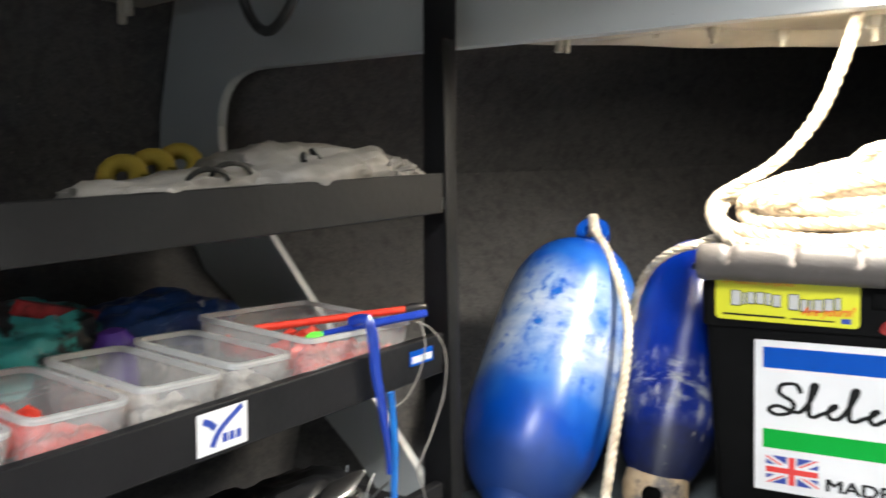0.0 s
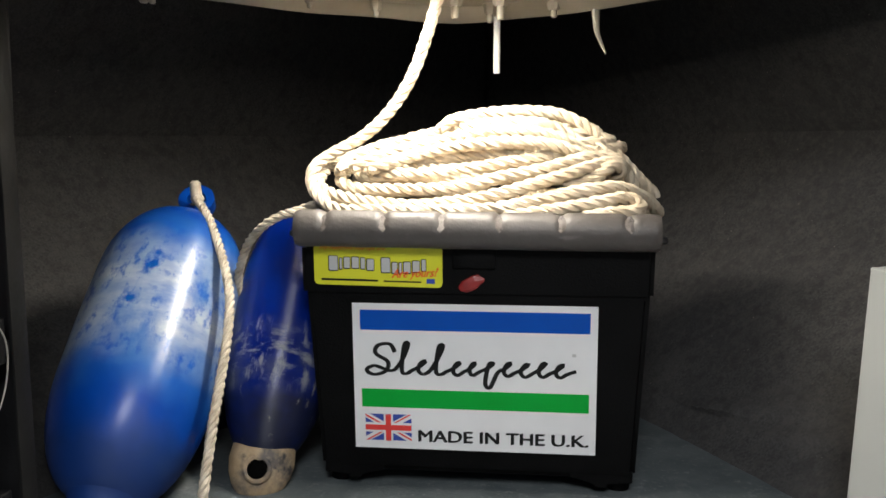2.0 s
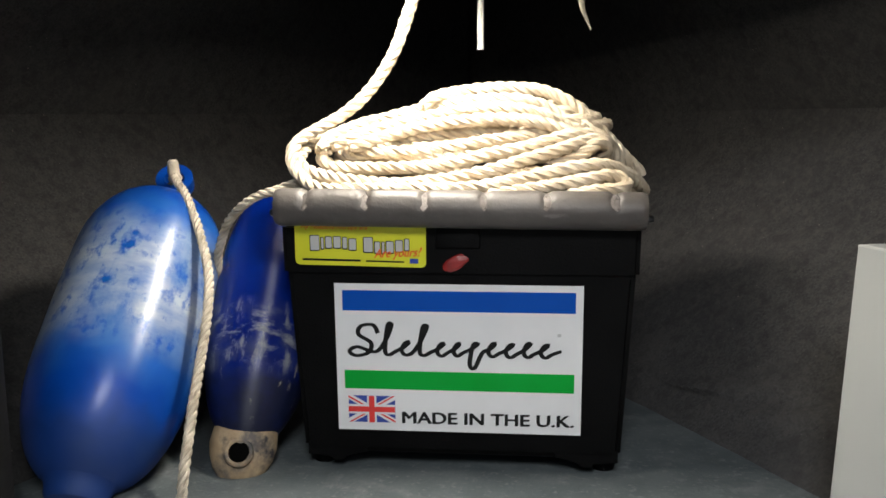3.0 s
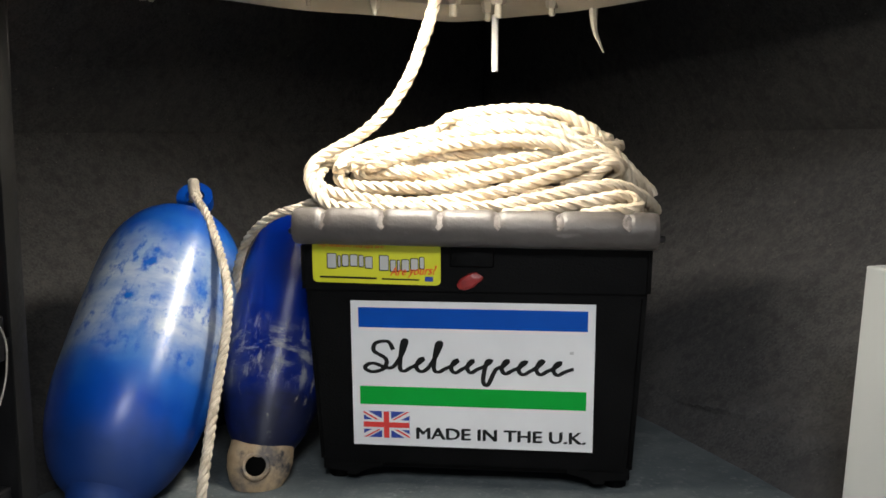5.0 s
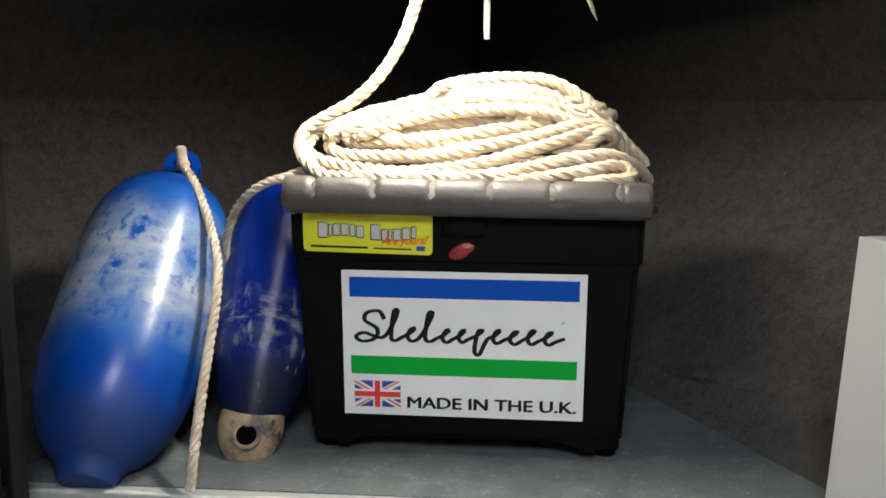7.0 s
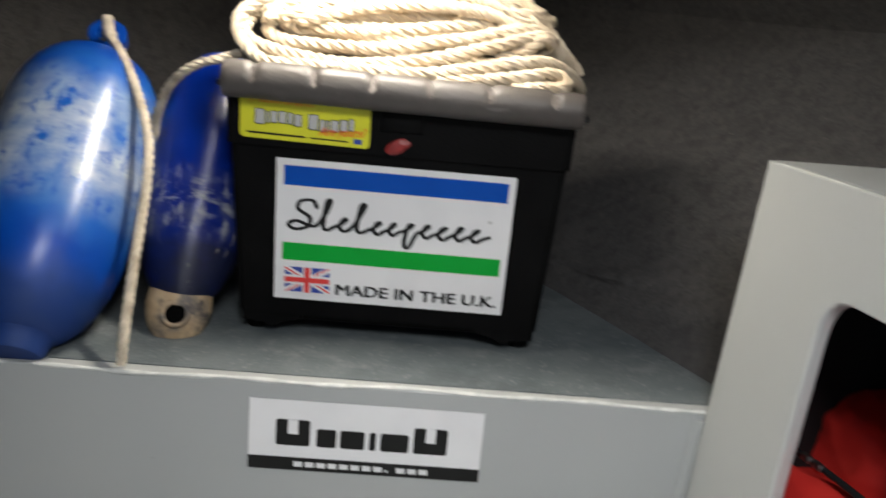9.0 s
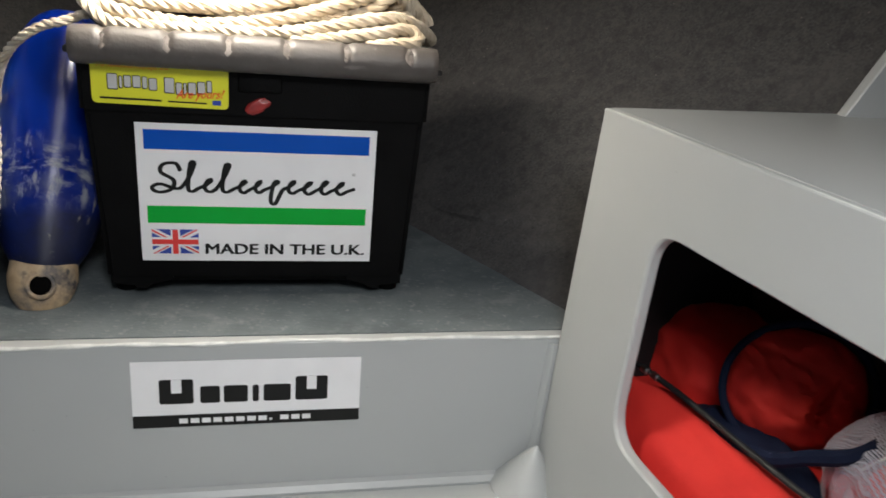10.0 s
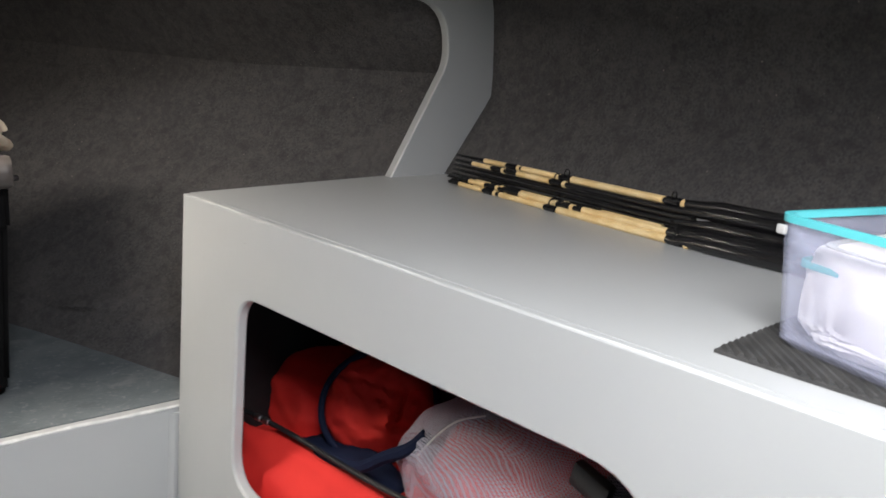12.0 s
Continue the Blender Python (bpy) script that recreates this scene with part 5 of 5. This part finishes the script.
def lump_on_rack(y, w, z, sy, sw, sz, seed, rough, freq, power=0.8, wrinkle=0.004):
    bm = lump((0, 0, 0), (sw, sy, sz), seed, rough, freq, 5, power)
    for v in bm.verts:
        if v.co.z < 0:
            v.co.z *= 0.5
        q = v.co * 34 + Vector((seed, 2, 1))
        v.co += v.normal * wrinkle * (0.5 - 2 * abs(noise.noise(q)) + 0.5 * noise.noise(q * 2.3))
    return moved(bm, Matrix.Translation(on_rack(y, w, z)) @ pose(0, 0, 0, math.degrees(math.atan(SLOPE)), 0, 0))


part("bag_body", lump_on_rack(0.655, 0.085, ZU + 0.022, 0.100, 0.080, 0.038, 3.7, 0.22, 2.2, 0.8), POLY, bag_white)
part("bag_tail", lump_on_rack(0.515, 0.070, ZU + 0.012, 0.090, 0.060, 0.026, 8.1, 0.30, 2.4, 0.75), POLY, bag_white)
part("bag_mouth", lump_on_rack(0.735, 0.062, ZU + 0.024, 0.035, 0.050, 0.020, 5.9, 0.35, 3.0, 0.7), POLY, bag_white)
for k in range(3):
    f = thing("float", "small yellow foam float ring on the shelf", "float", group="yellow floats")
    o = [(0.0150 * math.cos(a), 0.0150 * math.sin(a), 0) for a in np.linspace(0, 2 * math.pi, 20, endpoint=False)]
    part("ring", moved(tube(curve(o, 0.006, True), 0.0085, 10), Matrix.Translation(on_rack(0.520 + 0.034 * k, 0.165 + 0.006 * k, ZU + 0.038 + 0.005 * k)) @ pose(0, 0, 0, 70, 0, 50)), YELLOWFOAM, f)
for k, (y, w, sy) in enumerate(((0.500, 0.030, 0.020), (0.530, 0.040, 0.020))):
    o = [on_rack(y + sy * math.cos(a), 0.015 + 0.01 * k, ZU + 0.030 + 0.012 * math.sin(a) + 0.004 * k) for a in np.linspace(0.2, math.pi - 0.1, 10)]
    part("print_arc", tube(curve(o, 0.004), 0.0022, 6), INK, bag_white, "dark printed arc")
for y, s in ((0.612, 0.016), (0.628, 0.010)):
    o = [on_rack(y + s * f, 0.030 + 0.02 * f, ZU + 0.049 + 0.008 * f) for f in (-0.6, 0, 0.7)]
    part("print_stroke", tube(curve(o, 0.004), 0.0030, 6), INK, bag_white)

# ---- on the lower shelf: tackle tubs ----
ZL = 0.6495
tubs = (
    # from y, to y, depth, contents
    (0.588, 0.742, 0.150, REDPLASTIC),
    (0.514, 0.584, 0.135, CONTENT),
    (0.434, 0.510, 0.135, CONTENT),
    (0.352, 0.430, 0.135, REDPLASTIC),
    (0.270, 0.348, 0.135, REDPLASTIC),
)
for k, (y0, y1, deep, fill) in enumerate(tubs):
    what = "red plastic beads" if fill is REDPLASTIC else "mixed pale tackle"
    t = thing("tackle_tub", f"clear open plastic tub of {what}", "tub", group="tackle tubs on the shelf")
    m = Matrix.Translation(on_rack(y1, 0.016, ZL)) @ pose(0, 0, 0, math.degrees(math.atan(SLOPE)), 0, 90 + 2.6)
    # local x runs aft along the rack, local y in towards the hull
    m = m @ Matrix(((-1, 0, 0, 0), (0, 1, 0, 0), (0, 0, 1, 0), (0, 0, 0, 1)))
    w = y1 - y0
    part("tub", moved(tub_shell(0.004, 0.004, w - 0.004, deep - 0.004, 0, 0.044, 0.003, 0.0014, 0.010), m), TUB, t)
    part("rim", moved(rim_ring(0.0015, 0.0015, w - 0.0015, deep - 0.0015, 0.046, 0.0022, 0.0045, 0.011), m), TUBRIM, t, "milky rounded rim")
    bm = bmesh.new()
    rr = random.Random(k)
    for q in range(60):
        s = lump((rr.uniform(0.014, w - 0.014), (rr.uniform(0.012, 0.030) if q % 2 else rr.uniform(0.014, deep - 0.016)), rr.uniform(0.007, 0.017)), [rr.uniform(0.006, 0.012) for _ in range(3)], q, 0.3, 3.0, 1)
        me = bpy.data.meshes.new("tmp")
        s.to_mesh(me)
        s.free()
        bm.from_mesh(me)
        bpy.data.meshes.remove(me)
    tagged(part("contents", moved(bm, m), fill, t, what), kind="stuff")

red_rod = thing("float_stick", "red stick with black tip lying across a tub", "stick")
p0, p1 = on_rack(0.604, 0.088, ZL + 0.0565), on_rack(0.738, 0.020, ZL + 0.0565)
part("stick", tube(np.array([p0, p0.lerp(p1, 0.5), p1]), 0.0038, 10), REDPLASTIC, red_rod)
part("tip", tube(np.array([p1, p1.lerp(p0, -0.07), p1.lerp(p0, -0.16)]), np.array([0.0044, 0.0062, 0.0035]), 10), BLACK, red_rod)
blue = thing("lure_stick", "blue stick with lime tip lying across a tub", "stick")
p0, p1 = on_rack(0.606, 0.022, ZL + 0.0540), on_rack(0.742, -0.004, ZL + 0.0540)
part("stick", tube(np.array([p0.lerp(p1, 0.12), p0.lerp(p1, 0.5), p1]), np.array([0.003, 0.0042, 0.0042]), 8), BLUEPLASTIC, blue)
part("tip", tube(np.array([p0, p0.lerp(p1, 0.06), p0.lerp(p1, 0.12)]), np.array([0.002, 0.0042, 0.003]), 8), LIME, blue)
strap = thing("strap", "blue strap with clear line hanging over the lip", "strap")
sp = curve([on_rack(*p) for p in ((0.655, 0.014, 0.7085), (0.658, -0.004, 0.712), (0.661, -0.008, 0.691), (0.664, -0.008, 0.662), (0.669, -0.008, 0.642), (0.674, -0.008, 0.619), (0.679, -0.008, 0.598), (0.683, -0.008, 0.577), (0.684, -0.008, 0.558))], 0.006)
part("webbing", tube(sp, np.interp(np.arange(len(sp)), [0, 0.4 * len(sp), len(sp)], [0.0058, 0.0050, 0.0036]), 8), BLUEPLASTIC, strap)
sp = curve([on_rack(*p) for p in ((0.677, -0.015, 0.640), (0.680, -0.015, 0.616), (0.683, -0.0145, 0.580), (0.685, -0.012, 0.552), (0.686, -0.010, 0.524))], 0.006)
part("blue_tail", tube(sp, 0.0034, 8), PALEBLUE, strap, "paler blue tail of the strap")
for pts in (
    ((0.726, -0.010, 0.698), (0.732, -0.012, 0.674), (0.722, -0.013, 0.649), (0.705, -0.013, 0.630), (0.688, -0.013, 0.624), (0.676, -0.013, 0.626)),
    ((0.722, -0.010, 0.699), (0.741, -0.014, 0.687), (0.759, -0.016, 0.661), (0.757, -0.016, 0.621), (0.737, -0.016, 0.584), (0.717, -0.016, 0.558), (0.714, -0.016, 0.549), (0.724, -0.016, 0.528), (0.738, -0.016, 0.486), (0.742, -0.016, 0.456), (0.743, -0.016, 0.436)),
):
    part("clear_line", tube(curve([on_rack(*p) for p in pts], 0.006), 0.0008, 6), POLY, strap)

lure = thing("lure", "orange float with a lime bead hanging on the clear line", "lure")
p0 = on_rack(0.743, -0.016, 0.4345)
part("bead", lump(p0, (0.0042, 0.0042, 0.0042), 1.0, 0.03, 2.0, 2), LIME, lure, "lime green bead")
part("weight", moved(lathe([(0.002, 0), (0.008, -0.004), (0.010, -0.018), (0.006, -0.030), (0.001, -0.033)], 14), Matrix.Translation(p0 + Vector((0, 0, -0.003)))), RODBLACK, lure, "dark weight")
part("float", lump(p0 + Vector((-0.006, -0.014, -0.020)), (0.012, 0.012, 0.014), 2.0, 0.04, 2.0, 3), YELLOWFOAM, lure, "orange float")

# packets behind the tubs
packet = thing("packet", "crumpled teal and black tackle packet behind the tubs", "packet")
part("pouch", lump_on_rack(0.440, 0.215, ZL + 0.045, 0.085, 0.055, 0.050, 2.0, 0.22, 2.6), TEAL, packet)
part("window", lump_on_rack(0.447, 0.172, ZL + 0.036, 0.034, 0.012, 0.015, 3.1, 0.25, 2.4, 0.9, 0.002), POLY, packet, "white oval print")
part("seal_strip", moved(box((-0.003, -0.045, -0.007), (0.003, 0.045, 0.007), 0.001), Matrix.Translation(on_rack(0.470, 0.190, ZL + 0.088)) @ pose(0, 0, 0, -14, 24, 8)), SEALRED, packet, "dull red sealing strip")
packet = thing("packet", "dark blue foil tackle packet with pale stripes", "packet")
part("pouch", lump_on_rack(0.590, 0.225, ZL + 0.040, 0.085, 0.045, 0.045, 4.4, 0.2, 2.6), BLUEPACK, packet)
for k, y in enumerate((0.600, 0.622)):
    o = [on_rack(y + 0.004 * f, 0.190 + 0.012 * f * f, ZL + 0.040 + 0.040 * f) for f in (-0.8, -0.3, 0.3, 0.8)]
    part("stripe", tube(curve(o, 0.008), 0.0028, 6), GREYINK, packet, "pale printed stripe")
tagged(part("bottle", moved(lathe([(0.001, 0), (0.017, 0.001), (0.020, 0.03), (0.019, 0.056), (0.012, 0.066), (0.002, 0.069)], 20), Matrix.Translation(on_rack(0.520, 0.170, ZL)) @ pose(0, 0, 0, 10, 0, 0)), PURPLE), "small shiny purple plastic pot", "pot")
tagged(part("reel_case", lump_on_rack(0.700, 0.200, ZL + 0.02, 0.075, 0.030, 0.022, 6.4, 0.15, 2.0, 0.6), BLACK), "black plastic reel case behind the tubs", "case")


def on_lip(y, z, d):
    return tuple(on_rack(y, -d, z))


st = tagged(strip(on_lip, 0.474, 0.521, 0.6385, 0.6715, 0.0004, 0.0012, LABEL, None, "sticker"), "square white sticker with blue tick mark", "sticker")
zb = 0.6395
stroke([(0.479, zb + 0.026), (0.485, zb + 0.023), (0.490, zb + 0.018)], on_lip, 0.0055, 0.0012, 0.0016, NAVYINK, st, "tick_stroke")
stroke([(0.516, zb + 0.030), (0.503, zb + 0.022), (0.493, zb + 0.014), (0.487, zb + 0.004)], on_lip, 0.0050, 0.0012, 0.0016, NAVYINK, st, "tick_stroke")
for k in range(3):
    strip(on_lip, 0.497 + k * 0.0065, 0.5015 + k * 0.0065, zb + 0.005, zb + 0.012, 0.0012, 0.0016, NAVYINK, st, "print_bar")
st = tagged(strip(on_lip, 0.722, 0.757, 0.652, 0.667, 0.0004, 0.0012, BLUEINK, None, "sticker"), "small blue sticker with white print bars", "sticker")
for k in range(6):
    strip(on_lip, 0.7245 + k * 0.0052, 0.7285 + k * 0.0052, 0.6545, 0.6615, 0.0012, 0.0016, LABEL, st, "print_bar")

# ---- on the bottom shelf ----
p0, p1 = on_rack(0.628, 0.050, 0.500), on_rack(0.722, 0.062, 0.534)
tagged(part("steel_bar", tube(np.array([p0, p0.lerp(p1, 0.5), p1]), 0.0030, 8), LEAD), "thin dull metal bar propped on the bottom shelf", "bar")
tagged(part("bin_bag", lump_on_rack(0.600, 0.100, 0.497, 0.130, 0.070, 0.040, 6.6, 0.30, 2.4), BLACK), "crumpled shiny black bin bag on the bottom shelf", "bag")
for k, (y, w) in enumerate(((0.715, 0.060), (0.690, 0.085), (0.735, 0.10))):
    wt = thing("sinker", "grey lead sinker with wire legs on the shelf", "sinker", group="lead sinkers")
    base = on_rack(y, w, 0.489)
    part("lead", moved(lathe([(0.001, -0.018), (0.008, -0.013), (0.011, 0), (0.007, 0.016), (0.002, 0.026)], 14), Matrix.Translation(base) @ pose(0, 0, 0, 70, 20 * k, 30 + 40 * k)), LEAD, wt)
    for q in range(2):
        e = base + Vector((0.012 - 0.02 * q, 0.03 - 0.01 * k, 0.030 + 0.006 * q))
        part("wire", tube(curve([base, base.lerp(e, 0.5) + Vector((0, 0, 0.004)), e], 0.005), 0.0012, 6), STEEL, wt)
tagged(part("spoon", moved(lathe([(0.001, 0), (0.010, 0.012), (0.013, 0.03), (0.008, 0.055), (0.003, 0.07)], 16, lambda z: (1, 0.25)), Matrix.Translation(on_rack(0.640, 0.040, 0.534)) @ pose(0, 0, 0, -80, 15, 10)), STEEL), "polished steel spoon lure on the bag", "lure")
tagged(part("plastic_strip", moved(box((-0.004, -0.045, -0.0015), (0.004, 0.045, 0.0015), 0.0006), Matrix.Translation(on_rack(0.735, 0.055, 0.4825)) @ pose(0, 0, 0, 4.3, 0, 25)), TUBE), "white plastic strip on the bottom shelf", "strip")
